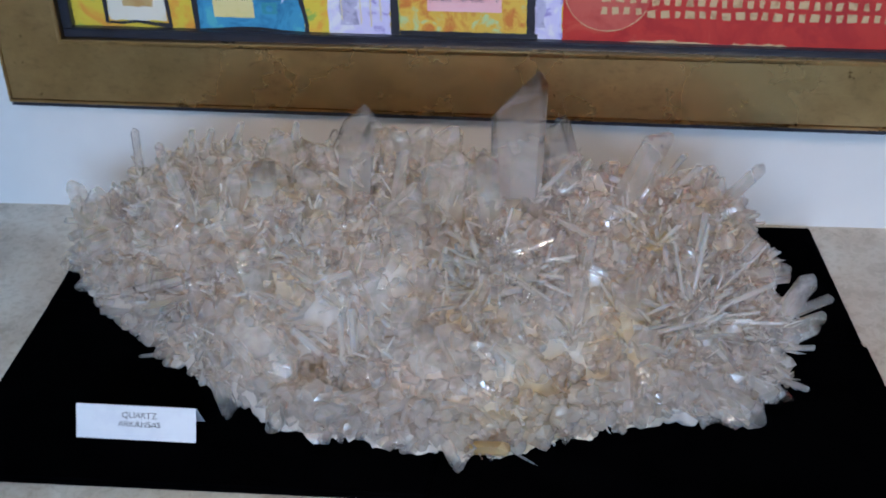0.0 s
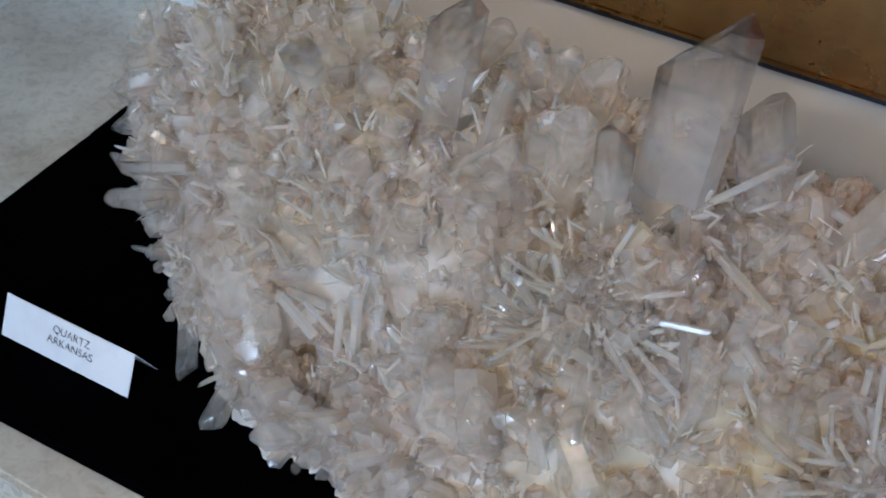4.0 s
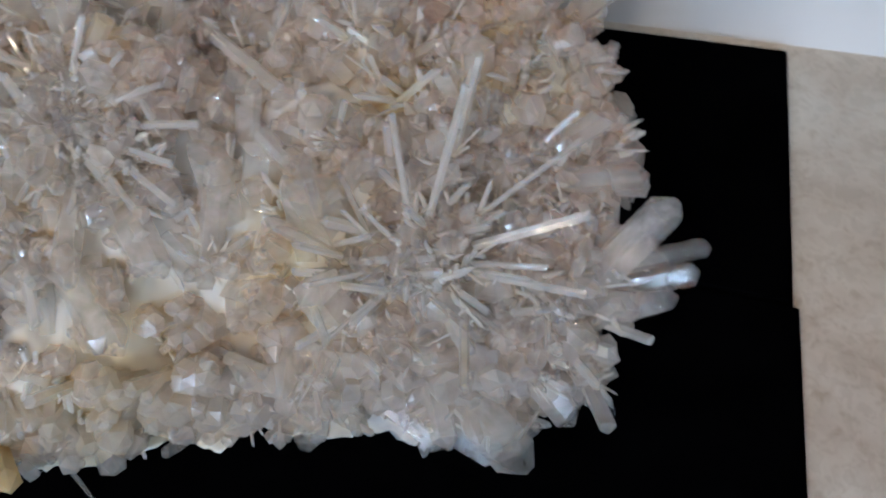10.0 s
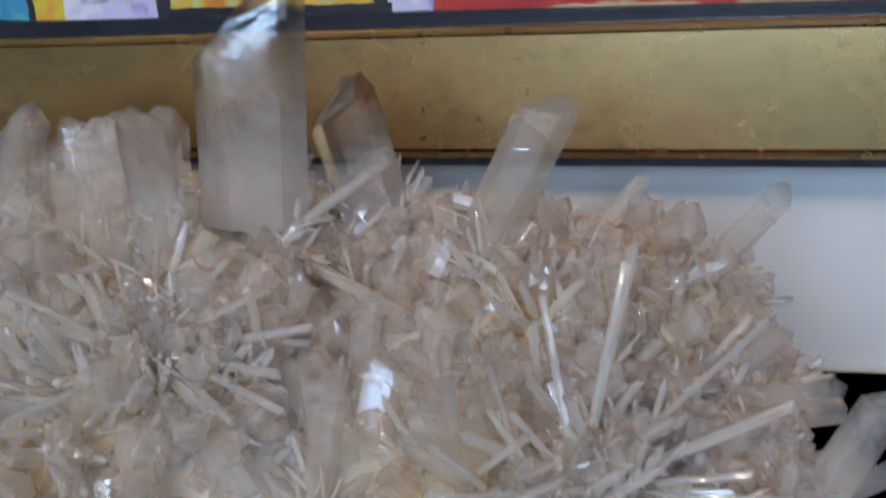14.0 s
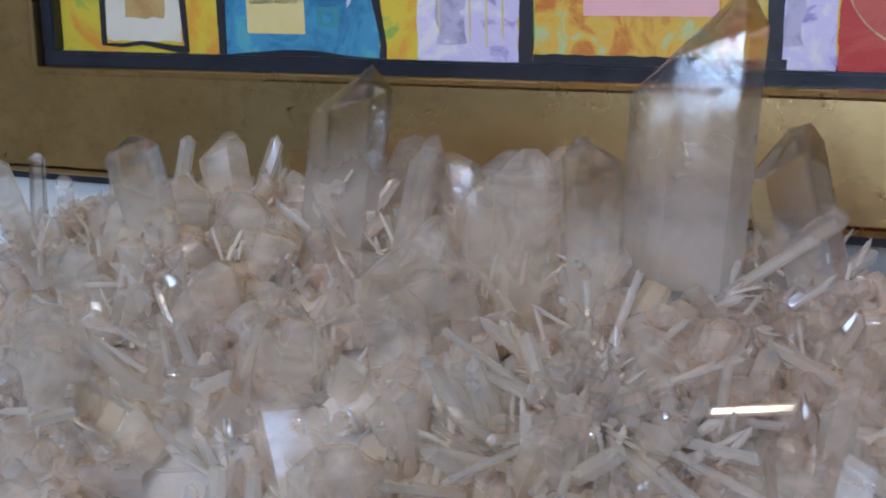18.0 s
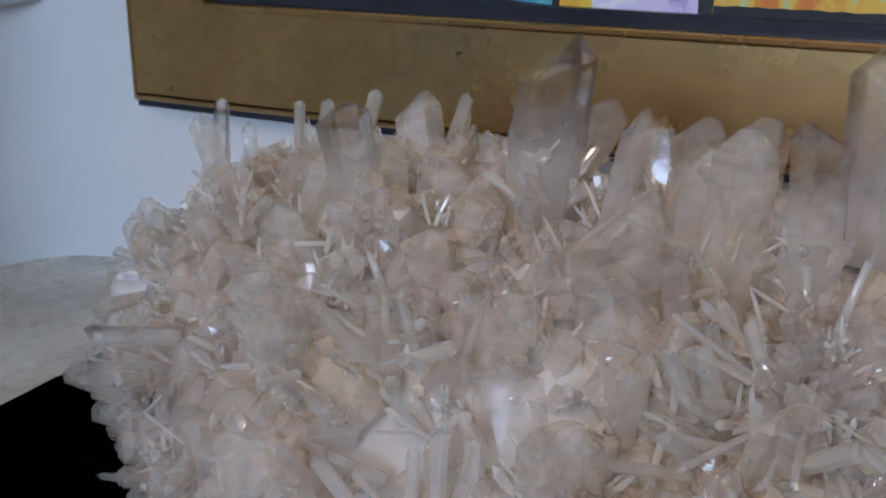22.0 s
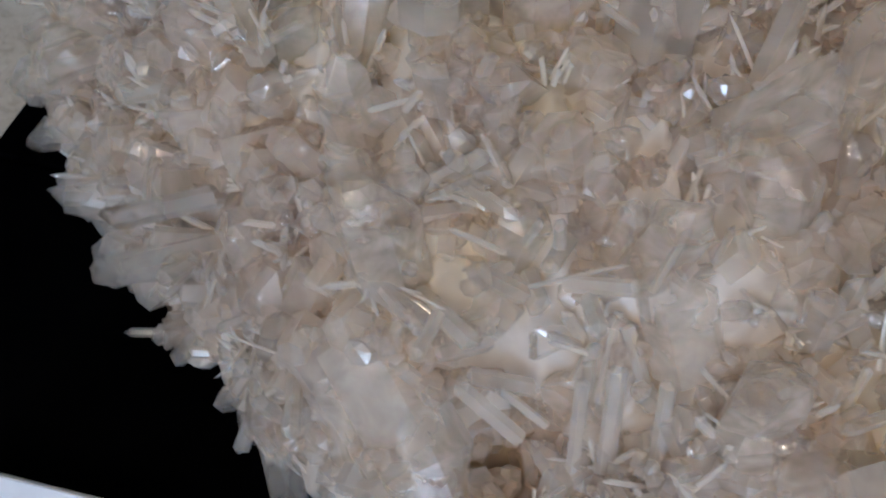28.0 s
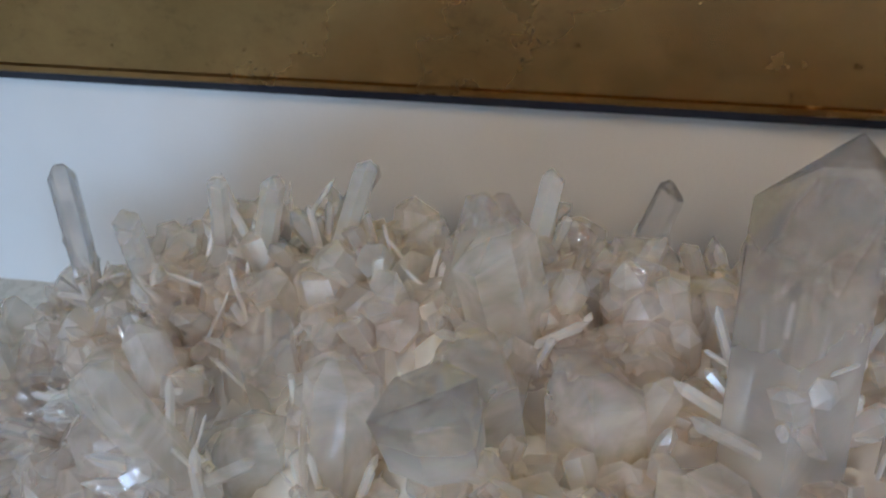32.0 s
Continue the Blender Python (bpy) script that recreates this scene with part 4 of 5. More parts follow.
hero((-0.4143, -0.3216, 0.0346), (-0.4189, -0.307, 0.0966), 0.0036, "c", 0.3)
hero((-0.4252, -0.3231, 0.03), (-0.4283, -0.3087, 0.0885), 0.0028, "c", 0.3)
hero((-0.3991, -0.324, 0.0448), (-0.4025, -0.31, 0.0986), 0.0027, "c", 0.3)
hero((-0.3934, -0.315, 0.0557), (-0.4112, -0.3458, 0.0564), 0.005, "c", 0.2)
hero((-0.4466, -0.3119, 0.0518), (-0.4683, -0.3148, 0.0772), 0.0034, "c", 0.3)
hero((-0.3742, -0.2325, 0.1164), (-0.3773, -0.2166, 0.1521), 0.0059, "c", 0.3)
hero((-0.3796, -0.2488, 0.1142), (-0.3833, -0.2494, 0.15), 0.0139, "m", 0.9)
hero((-0.2945, -0.2086, 0.1292), (-0.2428, -0.1605, 0.1638), 0.0023, "c", 0.2)
hero((-0.265, -0.1758, 0.1266), (-0.2311, -0.1431, 0.15), 0.0033, "c", 0.3)
hero((-0.3164, -0.2735, 0.1162), (-0.241, -0.2649, 0.1287), 0.0019, "c", 0.2)
hero((-0.3149, -0.2712, 0.1187), (-0.2489, -0.2787, 0.1161), 0.0019, "c", 0.2)
hero((-0.3123, -0.2739, 0.1135), (-0.2664, -0.257, 0.137), 0.0014, "c", 0.2)
hero((-0.3011, -0.2637, 0.1093), (-0.3368, -0.2918, 0.1375), 0.0014, "c", 0.2)
hero((-0.3055, -0.2626, 0.1171), (-0.3081, -0.3087, 0.1069), 0.0014, "c", 0.2)
hero((-0.3081, -0.2736, 0.1069), (-0.2945, -0.2471, 0.1612), 0.0016, "c", 0.2)
hero((-0.3006, -0.2621, 0.1053), (-0.3452, -0.2895, 0.1473), 0.0014, "c", 0.2)
hero((-0.3114, -0.2687, 0.1208), (-0.2678, -0.2939, 0.1064), 0.0024, "c", 0.2)
hero((-0.3022, -0.2586, 0.1146), (-0.329, -0.3253, 0.114), 0.0014, "c", 0.2)
hero((-0.3103, -0.2751, 0.1115), (-0.2776, -0.2501, 0.148), 0.0014, "c", 0.2)
hero((-0.3032, -0.2643, 0.1154), (-0.3204, -0.3005, 0.117), 0.0011, "c", 0.2)
hero((-0.3099, -0.2662, 0.1198), (-0.2799, -0.2992, 0.1032), 0.0014, "c", 0.2)
hero((-0.2968, -0.2748, 0.1071), (-0.2812, -0.3323, 0.0864), 0.0075, "m", 0.3)
hero((-0.285, -0.2767, 0.0985), (-0.248, -0.3122, 0.0798), 0.0098, "m", 0.5)
hero((-0.2899, -0.3136, 0.0718), (-0.2602, -0.3362, 0.0552), 0.0114, "m", 0.6)
hero((-0.3811, -0.3026, 0.0838), (-0.3498, -0.3237, 0.0785), 0.0119, "c", 0.7)
hero((-0.4979, -0.2894, 0.0905), (-0.5069, -0.288, 0.1345), 0.0144, "m", 0.9)
hero((-0.4845, -0.2685, 0.1212), (-0.4264, -0.2449, 0.1352), 0.0067, "m", 0.8)
hero((-0.5075, -0.2975, 0.061), (-0.4615, -0.3425, 0.047), 0.0185, "m", 0.8)
hero((-0.1544, -0.2681, 0.0782), (-0.1165, -0.3015, 0.0598), 0.0032, "c", 0.5)
hero((-0.15, -0.2853, 0.0604), (-0.1311, -0.3076, 0.0488), 0.003, "c", 0.4)
hero((-0.1554, -0.2721, 0.0687), (-0.0879, -0.2325, 0.1267), 0.0015, "c", 0.2)
hero((-0.1465, -0.2736, 0.0647), (-0.1638, -0.2478, 0.1374), 0.0015, "c", 0.2)
hero((-0.1506, -0.2742, 0.0666), (-0.1366, -0.232, 0.1459), 0.0022, "c", 0.2)
hero((-0.1583, -0.2713, 0.0705), (-0.0788, -0.2508, 0.1037), 0.0025, "c", 0.2)
hero((-0.1579, -0.2706, 0.0757), (-0.098, -0.2732, 0.0819), 0.0012, "c", 0.2)
hero((-0.1595, -0.2682, 0.0733), (-0.0739, -0.2753, 0.0816), 0.002, "c", 0.2)
hero((-0.1458, -0.2631, 0.0762), (-0.1651, -0.3111, 0.0757), 0.0017, "c", 0.2)
hero((-0.1425, -0.2632, 0.0725), (-0.1845, -0.3074, 0.0916), 0.0015, "c", 0.2)
hero((-0.1447, -0.2605, 0.0752), (-0.1727, -0.3225, 0.0765), 0.0015, "c", 0.2)
hero((-0.1446, -0.2705, 0.0711), (-0.1712, -0.2728, 0.1051), 0.0015, "c", 0.2)
hero((-0.155, -0.274, 0.0724), (-0.1137, -0.2549, 0.1006), 0.0015, "c", 0.2)
hero((-0.159, -0.2712, 0.0746), (-0.0916, -0.2687, 0.0866), 0.0015, "c", 0.2)
hero((-0.1551, -0.2684, 0.0779), (-0.1129, -0.2868, 0.0717), 0.0017, "c", 0.2)
hero((-0.1481, -0.2735, 0.0714), (-0.1514, -0.2584, 0.1065), 0.0012, "c", 0.2)
hero((-0.1835, -0.2659, 0.0756), (-0.1979, -0.2652, 0.1135), 0.0126, "c", 0.8)
hero((-0.1834, -0.2972, 0.045), (-0.1787, -0.3401, 0.0195), 0.0093, "m", 0.6)
hero((-0.1706, -0.3114, 0.0151), (-0.1851, -0.3138, 0.0578), 0.012, "m", 0.9)
hero((-0.1779, -0.3082, 0.0383), (-0.1458, -0.2964, 0.0509), 0.0033, "c", 0.3)
hero((-0.1013, -0.262, 0.051), (-0.0633, -0.2874, 0.0359), 0.0026, "c", 0.3)
hero((-0.0734, -0.2617, 0.0092), (-0.0564, -0.2783, 0.0035), 0.0044, "l", 0.4)
hero((-0.3126, -0.2637, 0.1212), (-0.2416, -0.2954, 0.11), 0.0016, "c", 0.25)
hero((-0.3105, -0.2692, 0.1174), (-0.2592, -0.256, 0.1389), 0.0016, "c", 0.25)
hero((-0.3055, -0.261, 0.1211), (-0.2994, -0.3089, 0.1079), 0.0013, "c", 0.25)
hero((-0.3033, -0.2617, 0.1146), (-0.3311, -0.2836, 0.1315), 0.0018, "c", 0.25)
hero((-0.3111, -0.2624, 0.1211), (-0.259, -0.299, 0.107), 0.0016, "c", 0.25)
hero((-0.287, -0.1964, 0.1372), (-0.2203, -0.2276, 0.1191), 0.0035, "c", 0.4)
hero((-0.2372, -0.236, 0.1081), (-0.2113, -0.2506, 0.0995), 0.0036, "c", 0.6)
hero((-0.2361, -0.2699, 0.0788), (-0.2422, -0.2628, 0.1194), 0.0098, "m", 0.8)
hero((-0.3248, -0.2975, 0.1006), (-0.2935, -0.3379, 0.0686), 0.0034, "c", 0.6)
hero((-0.2857, -0.304, 0.0739), (-0.2677, -0.3408, 0.0583), 0.0089, "m", 0.5)
hero((-0.393, -0.3232, 0.0662), (-0.3431, -0.3135, 0.0778), 0.0108, "m", 0.9)
hero((-0.1448, -0.3025, 0.021), (-0.0929, -0.3144, 0.0088), 0.011, "m", 0.4)
hero((-0.1055, -0.2787, 0.0428), (-0.0705, -0.2968, 0.0188), 0.0072, "m", 0.4)
hero((-0.159, -0.3069, 0.0258), (-0.1232, -0.3167, 0.0082), 0.0057, "m", 0.5)
hero((-0.173, -0.2517, 0.0879), (-0.1754, -0.2432, 0.1171), 0.0012, "c", 0.3)
hero((-0.1646, -0.2509, 0.0854), (-0.1691, -0.2401, 0.1245), 0.0018, "c", 0.3)
hero((-0.1473, -0.2437, 0.0801), (-0.1365, -0.2098, 0.1451), 0.0026, "c", 0.3)
hero((-0.242, -0.2881, 0.0534), (-0.2327, -0.2682, 0.1188), 0.0056, "m", 0.5)
hero((-0.1974, -0.2328, 0.0935), (-0.1898, -0.2317, 0.1253), 0.0017, "c", 0.3)
hero((-0.1864, -0.232, 0.0972), (-0.1786, -0.2314, 0.1162), 0.0025, "c", 0.4)
hero((-0.1664, -0.2324, 0.0939), (-0.1699, -0.2346, 0.123), 0.0023, "c", 0.3)
hero((-0.2346, -0.2436, 0.0942), (-0.2288, -0.2389, 0.1333), 0.0058, "m", 0.3)
hero((-0.2984, -0.2568, 0.1261), (-0.2657, -0.25, 0.1274), 0.0019, "c", 0.3)
hero((-0.2869, -0.2701, 0.1163), (-0.2565, -0.2655, 0.1116), 0.0021, "c", 0.3)
hero((-0.3132, -0.2608, 0.1291), (-0.2797, -0.2802, 0.0983), 0.006, "m", 0.5)
hero((-0.1684, -0.1141, 0.1129), (-0.1458, -0.0984, 0.1386), 0.0034, "c", 0.4)
hero((-0.1374, -0.1138, 0.1005), (-0.1166, -0.0991, 0.1254), 0.0094, "m", 0.6)
hero((-0.4746, -0.2664, 0.118), (-0.4324, -0.257, 0.1355), 0.0041, "c", 0.4)
hero((-0.5262, -0.2444, 0.1085), (-0.5306, -0.2498, 0.1467), 0.0096, "m", 0.5)
hero((-0.4106, -0.1216, 0.1301), (-0.4173, -0.1155, 0.1627), 0.0092, "c", 0.4)
hero((-0.4298, -0.2729, 0.1078), (-0.4228, -0.2749, 0.135), 0.0054, "m", 0.5)
hero((-0.4637, -0.2927, 0.0776), (-0.4816, -0.3091, 0.0815), 0.0056, "m", 0.2)
hero((-0.4223, -0.2856, 0.0968), (-0.4227, -0.3068, 0.073), 0.0019, "c", 0.3)
hero((-0.419, -0.29, 0.0952), (-0.4052, -0.3027, 0.0707), 0.0026, "c", 0.3)
hero((-0.376, -0.305, 0.0709), (-0.3705, -0.3146, 0.1153), 0.0149, "m", 0.8)
hero((-0.5073, -0.2959, 0.1002), (-0.4639, -0.2998, 0.0833), 0.0039, "m", 0.7)
hero((-0.4961, -0.2974, 0.0926), (-0.4793, -0.3051, 0.0856), 0.0027, "c", 0.6)
hero((-0.4455, -0.3004, 0.0656), (-0.4702, -0.3078, 0.0732), 0.0054, "c", 0.3)
hero((-0.4213, -0.3054, 0.0672), (-0.417, -0.293, 0.0923), 0.0049, "c", 0.4)
hero((-0.4169, -0.3246, 0.0413), (-0.4095, -0.3132, 0.0621), 0.0058, "c", 0.5)
hero((-0.6236, -0.2396, 0.0233), (-0.6461, -0.2482, 0.0219), 0.0065, "m", 0.5)
hero((-0.4095, -0.239, 0.1267), (-0.3579, -0.2221, 0.1474), 0.0145, "m", 0.5)
hero((-0.4831, -0.1519, 0.1206), (-0.4638, -0.1138, 0.1559), 0.0045, "l", 0.5)
hero((-0.5795, -0.1053, 0.1173), (-0.5663, -0.0847, 0.1355), 0.0037, "l", 0.3)
hero((-0.5195, -0.1388, 0.1043), (-0.5174, -0.1047, 0.142), 0.0072, "c", 0.6)
hero((-0.5417, -0.1359, 0.1143), (-0.5378, -0.113, 0.1389), 0.0076, "m", 0.8)
hero((-0.5724, -0.1594, 0.1253), (-0.5768, -0.1424, 0.1455), 0.0059, "l", 0.3)
hero((-0.5564, -0.1428, 0.1235), (-0.5572, -0.132, 0.1368), 0.0027, "c", 0.5)
hero((-0.5984, -0.1249, 0.1202), (-0.5937, -0.1059, 0.1392), 0.0023, "c", 0.4)
hero((-0.607, -0.1185, 0.1177), (-0.615, -0.105, 0.1362), 0.0027, "c", 0.5)
hero((-0.5123, -0.1033, 0.1217), (-0.4992, -0.0906, 0.1308), 0.0026, "c", 0.4)
hero((-0.5346, -0.2263, 0.115), (-0.5331, -0.2041, 0.1591), 0.0097, "m", 0.4)
hero((-0.4984, -0.2192, 0.1349), (-0.5033, -0.2109, 0.1718), 0.0158, "m", 0.95)
hero((-0.4702, -0.2124, 0.1365), (-0.4724, -0.2042, 0.1684), 0.0131, "m", 0.8)
hero((-0.6298, -0.1578, 0.1107), (-0.6349, -0.1473, 0.1304), 0.011, "m", 0.5)
hero((-0.5925, -0.192, 0.1154), (-0.604, -0.1836, 0.1423), 0.0068, "m", 0.5)
hero((-0.57, -0.268, 0.066), (-0.6039, -0.3064, 0.0769), 0.0068, "c", 0.3)
hero((-0.578, -0.262, 0.082), (-0.607, -0.291, 0.0885), 0.006, "l", 0.2)
hero((-0.3132, -0.2306, 0.1244), (-0.3164, -0.2334, 0.2006), 0.0105, "l", 0.25)
hero((-0.348, -0.214, 0.118), (-0.3437, -0.2154, 0.1928), 0.0125, "m", 0.55)
hero((-0.362, -0.212, 0.118), (-0.3625, -0.2125, 0.1845), 0.0115, "m", 0.7)
hero((-0.692, -0.165, 0.028), (-0.722, -0.181, 0.046), 0.0085, "m", 0.6)
hero((-0.695, -0.16, 0.02), (-0.724, -0.174, 0.03), 0.007, "m", 0.5)
hero((-0.48, -0.335, 0.03), (-0.4695, -0.382, 0.0241), 0.0085, "c", 0.5)
hero((-0.6475, -0.1455, 0.098), (-0.6462, -0.1425, 0.1634), 0.0046, "l", 0.75)


# radiating sprays: a centre under the surface, the reach, how slim the crystals are
SPRAYS = [(-0.318, -0.272, 0.085, 0.085, 0.55), (-0.165, -0.27, 0.06, 0.1, 0.5), (-0.545, -0.235, 0.1, 0.08, 1.1), (-0.47, -0.25, 0.1, 0.06, 0.7),
          (-0.40, -0.28, 0.085, 0.06, 0.8), (-0.62, -0.16, 0.07, 0.08, 1.2), (-0.50, -0.15, 0.09, 0.07, 1.1), (-0.37, -0.15, 0.09, 0.07, 0.9),
          (-0.25, -0.17, 0.085, 0.07, 0.9), (-0.15, -0.16, 0.075, 0.08, 0.8), (-0.33, -0.34, 0.03, 0.06, 0.9), (-0.22, -0.32, 0.045, 0.06, 0.9),
          (-0.45, -0.33, 0.03, 0.06, 1.1), (-0.56, -0.29, 0.05, 0.06, 1.1), (-0.10, -0.23, 0.045, 0.07, 0.5)]


def spray_direction(x, y, z):
    p = Vector((x, y, z))
    total = Vector((0, 0, 0))
    for cx, cy, cz, reach, _ in SPRAYS:
        d = p - Vector((cx, cy, cz - 0.02))
        w = math.exp(-((d.x ** 2 + d.y ** 2) / (reach * 0.55) ** 2))
        total += d.normalized() * w
    return total


def slimness(x, y):
    best = min(SPRAYS, key=lambda s: (x - s[0]) ** 2 + (y - s[1]) ** 2)
    return best[4]


SINGLES = np.array([c for c in SINGLE if c[6] > 0.0045])


HOLLOWS = np.array([(-0.457, -0.314, 0.086, 0.011), (-0.437, -0.336, 0.066, 0.009), (-0.245, -0.315, 0.085, 0.013), (-0.205, -0.215, 0.115, 0.014)])


def crowded(p, spare):
    """True where a point lies in a hollow, or in or close to one of the single crystals."""
    if (np.linalg.norm(HOLLOWS[:, :3] - np.array(p), axis=1) < HOLLOWS[:, 3]).any():
        return True
    a, d = SINGLES[:, :3], SINGLES[:, 3:6] - SINGLES[:, :3]
    q = np.array(p) - a
    f = np.clip((q * d).sum(1) / (d * d).sum(1), 0.12, 1.15)
    return bool((np.linalg.norm(q - d * f[:, None], axis=1) < SINGLES[:, 6] * 1.1 + spare).any())


def unit_crystal(seed, mat):
    return mesh_of(*crystal_arrays(random.Random(seed)), mat)


UNIT = [unit_crystal(50 + k, mat) for mat in (NEEDLE, GLASSY, FROSTED, CLOUDY) for k in range(4)]


rnd = random.Random(17)
for cx, cy, cz, lean_x, count, lmin, lmax in ((-0.318, -0.268, 0.096, 0.0, 50, 0.02, 0.042), (-0.163, -0.262, 0.066, 0.25, 52, 0.022, 0.05), (-0.45, -0.275, 0.105, -0.1, 22, 0.02, 0.034)):
    # a burst of slim clear crystals from one point
    for k in range(count):
        d = Vector((lean_x, -0.45, 0.6)).normalized() + Vector((rnd.gauss(0, 0.9), rnd.gauss(0, 0.7), rnd.gauss(0, 0.6)))
        d.normalize()
        if d.z < -0.25:
            d.z = -d.z
        length = lmin + (lmax - lmin) * rnd.random() ** 1.6
        radius = rnd.uniform(0.0011, 0.0034) * (0.6 + 0.5 * length / lmax)
        root = Vector((cx + rnd.gauss(0, 0.019), cy + rnd.gauss(0, 0.013), cz)) + d * rnd.uniform(0.004, 0.022)
        tip = root + d * length
        if tip.z < 0.012:
            continue
        part("crystal", UNIT[rnd.randrange(8)], None, cluster, "", aim(root, tip, radius, rnd.uniform(0, 6.28)))

def on_surface(rnd):
    x = rnd.uniform(XS[0] + 0.012, XS[-1] - 0.006)
    f, b = np.interp(x, XS, FRONT), np.interp(x, XS, BACK)
    y = f + (b - f) * rnd.uniform(0.01, 0.96) ** 1.1
    return x, y, base_height(x, y)


def join(kinds, rnd, roots):
    """One mesh of many crystals; roots is a list of root, tip and radius."""
    vs, fs, al = [], [], []
    for root, tip, radius in roots:
        m = np.array(aim(root, tip, radius, rnd.uniform(0, 6.28)))
        kv, kf, ka = kinds[rnd.randrange(len(kinds))]
        start = len(vs)
        vs += (np.c_[np.array(kv), np.ones(len(kv))] @ m.T)[:, :3].tolist()
        fs += [tuple(start + i for i in q) for q in kf]
        al += ka
    return vs, fs, al


def sprays(count, each, seed, lmin, lmax, rmin, rmax, mat, cone, slim=None, bury=0.35, blunt=None, apart=True):
    """Bunches of crystals: those of one bunch grow from one root and fan out from it; a bunch of slim ones has more of them."""
    rnd = random.Random(seed)
    kinds = [crystal_arrays(random.Random(seed + 900 + k), None, blunt) for k in range(16)]
    roots = []
    made = 0
    while made < count:
        x, y, z = on_surface(rnd)
        s = slimness(x, y)
        if slim is not None and rnd.random() > (max(0.12, 1.25 - s) if slim else min(1.0, s)):
            continue
        made += 1
        axis = base_normal(x, y) * 0.8 + spray_direction(x, y, z).normalized() * 0.5 + Vector((rnd.gauss(0, 0.25), rnd.gauss(0, 0.25) - 0.1, rnd.gauss(0.1, 0.2)))
        axis.normalize()
        size = rnd.uniform(0.65, 1.25)
        for _ in range(max(1, int(each * rnd.uniform(0.6, 1.4)))):
            d = (axis + Vector((rnd.gauss(0, cone), rnd.gauss(0, cone), rnd.gauss(0, cone)))).normalized()
            length = (lmin + (lmax - lmin) * rnd.random() ** 1.5) * size
            radius = (rmin + (rmax - rmin) * rnd.random() ** 1.6) * (0.75 + 0.25 * size)
            foot = Vector((x, y, z)) + Vector((rnd.gauss(0, 1), rnd.gauss(0, 1), 0)) * 0.14 * lmax
            root, tip = foot - d * bury * length, foot + d * (1 - bury) * length
            if tip.z < 0.006 or root.z < 0.001 or (apart and (crowded(tip, 0.6 * radius + 0.001) or crowded(foot + d * 0.3 * length, 0.2 * radius))):
                continue
            roots.append((root, tip, radius))
    return mesh_of(*join(kinds, rnd, roots), mat)


def spread(name, label, mesh):
    tagged(part(name, mesh, None, cluster, label), kind="stuff")


spread("druse", "crust of short cloudy points", sprays(1000, 3, 27, 0.009, 0.019, 0.0028, 0.0065, CLOUDY, 0.6, None, 0.4, 0.3, False))
spread("druse", "broad frosted quartz blocks", sprays(260, 3, 29, 0.022, 0.038, 0.006, 0.0125, FROSTED, 0.45, False, 0.5, 0.4))
spread("druse", "blunt cloudy quartz blocks", sprays(520, 3, 28, 0.013, 0.028, 0.0045, 0.0105, CLOUDY, 0.5, None, 0.5, 0.4))
spread("druse", "bunches of cloudy quartz points", sprays(220, 6, 30, 0.016, 0.034, 0.0026, 0.0068, CLEAR, 0.42))
spread("druse", "bunches of clear quartz points", sprays(190, 8, 32, 0.012, 0.028, 0.0014, 0.0036, GLASSY, 0.5, True, 0.25))
spread("druse", "slim radiating clear quartz needles", sprays(80, 13, 33, 0.014, 0.032, 0.0007, 0.0021, GLITTER, 0.6, True, 0.15))
spread("druse", "tiny glittering quartz points", sprays(240, 14, 34, 0.005, 0.013, 0.0005, 0.0015, SPARK, 0.8, None, 0.0))


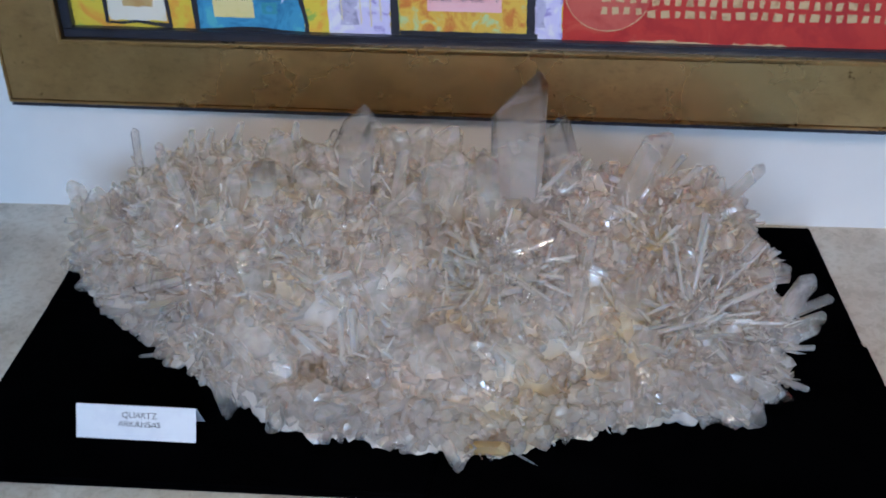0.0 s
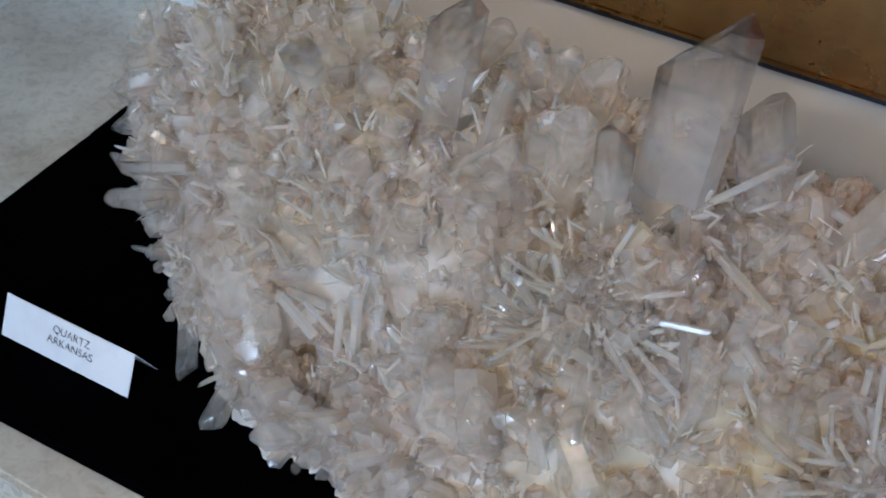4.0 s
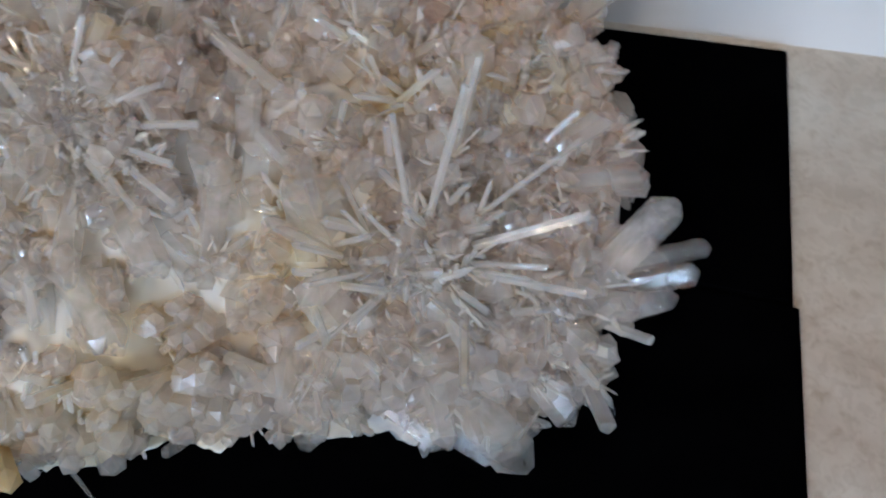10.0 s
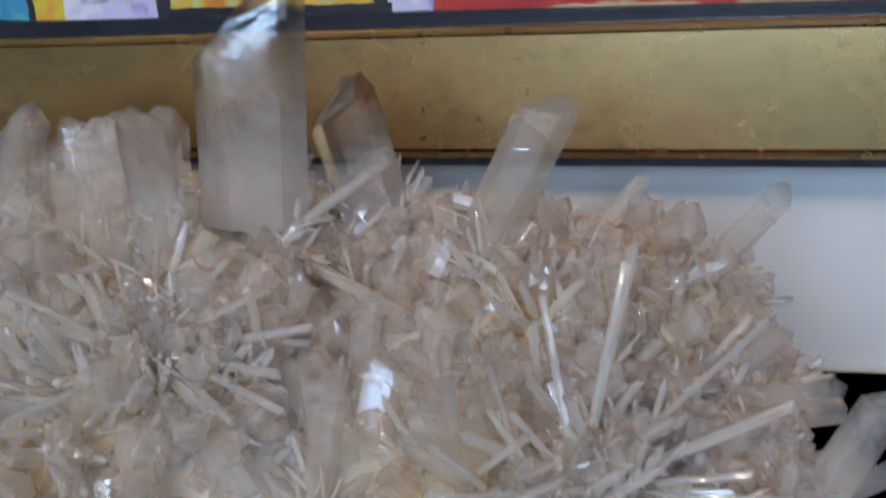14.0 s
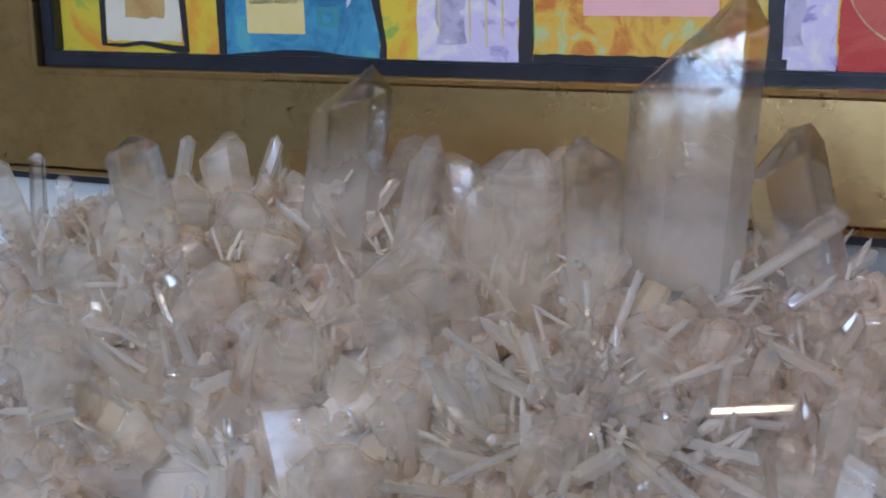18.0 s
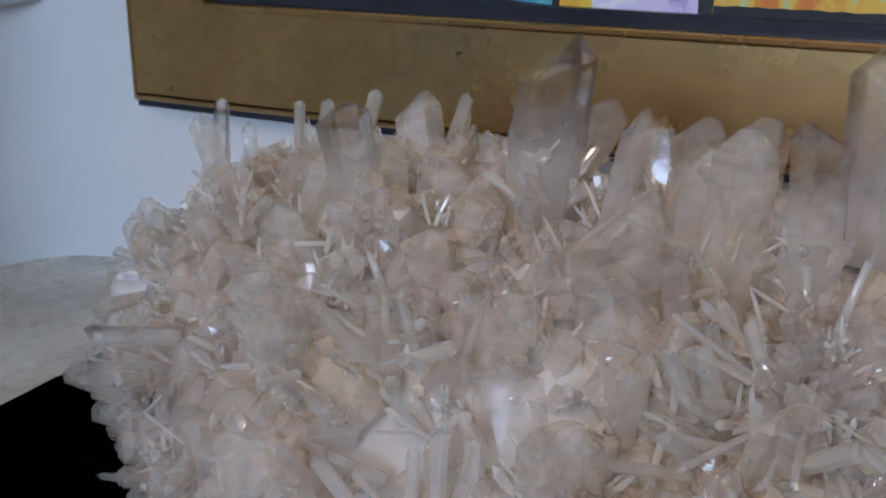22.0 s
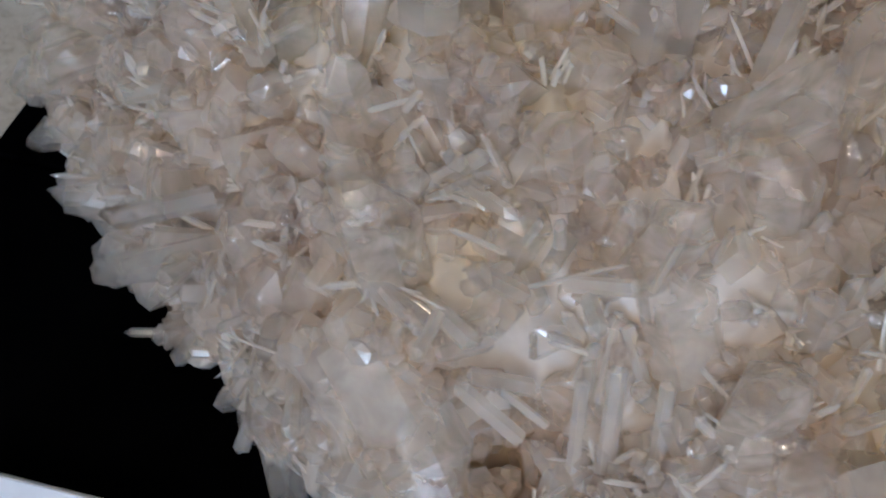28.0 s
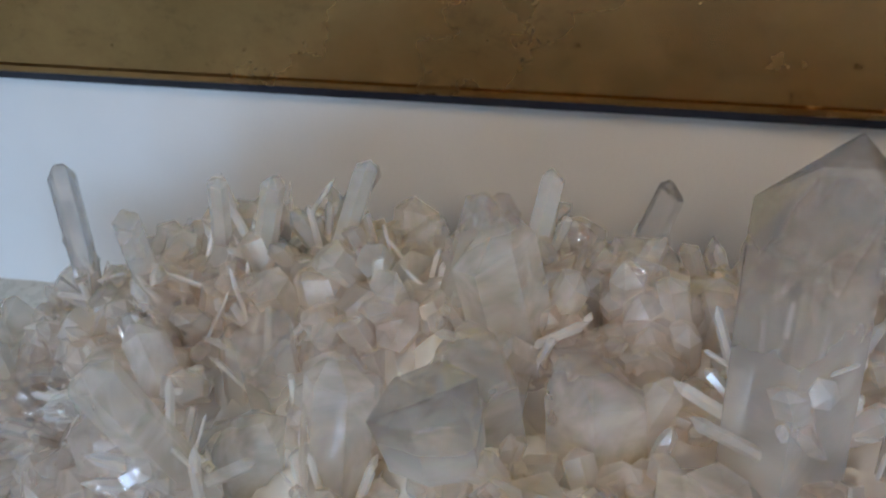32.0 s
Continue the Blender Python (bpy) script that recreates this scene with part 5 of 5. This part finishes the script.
def collars(each, seed, mat, sizes):
    """Small crystals that crowd round the foot of the tall ones."""
    rnd = random.Random(seed)
    kinds = [crystal_arrays(random.Random(seed + k)) for k in range(10)]
    vs, fs, al = [], [], []
    for root, tip, radius in TALL:
        axis = (tip - root).normalized()
        for _ in range(each):
            a = rnd.uniform(0, 6.28)
            side = Vector((math.cos(a), math.sin(a), 0.2))
            up = rnd.random() ** 1.7 * 0.3
            foot = root + (tip - root) * (0.1 + up) + side * radius * 0.7
            d = (side * rnd.uniform(0.3, 1.0) + axis * 0.8 + Vector((rnd.gauss(0, 0.5), rnd.gauss(0, 0.5), rnd.gauss(0, 0.4)))).normalized()
            length = rnd.uniform(0.006, 0.026) * (1 - up)
            m = np.array(aim(foot - d * 0.3 * length, foot + d * length, rnd.uniform(*sizes) * (1 - up), rnd.uniform(0, 6.28)))
            kv, kf, ka = kinds[rnd.randrange(10)]
            start = len(vs)
            vs += (np.c_[np.array(kv), np.ones(len(kv))] @ m.T)[:, :3].tolist()
            fs += [tuple(start + i for i in q) for q in kf]
            al += ka
    return mesh_of(vs, fs, al, mat)


spread("druse", "small crystals crowding round the tall points", collars(10, 63, CLEAR, (0.0015, 0.0055)))
spread("druse", "tiny glittering crystals round the tall points", collars(16, 64, GLITTER, (0.0005, 0.0018)))


def skirt(count, seed, mat):
    """Short blunt crystals that stand out from the foot of the cluster all round."""
    rnd = random.Random(seed)
    kinds = [crystal_arrays(random.Random(seed + k), None, 0.25) for k in range(10)]
    vs, fs, al = [], [], []
    for _ in range(count):
        x = rnd.uniform(XS[0] + 0.005, XS[-1])
        f = np.interp(x, XS, FRONT)
        slope = (np.interp(x + 0.02, XS, FRONT) - np.interp(x - 0.02, XS, FRONT)) / 0.04
        out = Vector((slope, -1.0, rnd.uniform(-0.25, 0.7))).normalized() + Vector((rnd.gauss(0, 0.6), rnd.gauss(0, 0.5), rnd.gauss(0, 0.4)))
        out.normalize()
        length, radius = rnd.uniform(0.012, 0.022 if x < -0.42 else 0.034), rnd.uniform(0.0035, 0.009)
        root = Vector((x, f + 0.012, rnd.uniform(0.006, 0.045))) - out * 0.3 * length
        tip = root + out * length
        if min(tip.z, root.z) < radius + 0.001:
            continue
        m = np.array(aim(root, tip, radius, rnd.uniform(0, 6.28)))
        kv, kf, ka = kinds[rnd.randrange(10)]
        start = len(vs)
        vs += (np.c_[np.array(kv), np.ones(len(kv))] @ m.T)[:, :3].tolist()
        fs += [tuple(start + i for i in q) for q in kf]
        al += [0.4 * a for a in ka]
    return mesh_of(vs, fs, al, mat)


spread("druse", "short blunt milky crystals along the foot", skirt(420, 77, CLEAR))
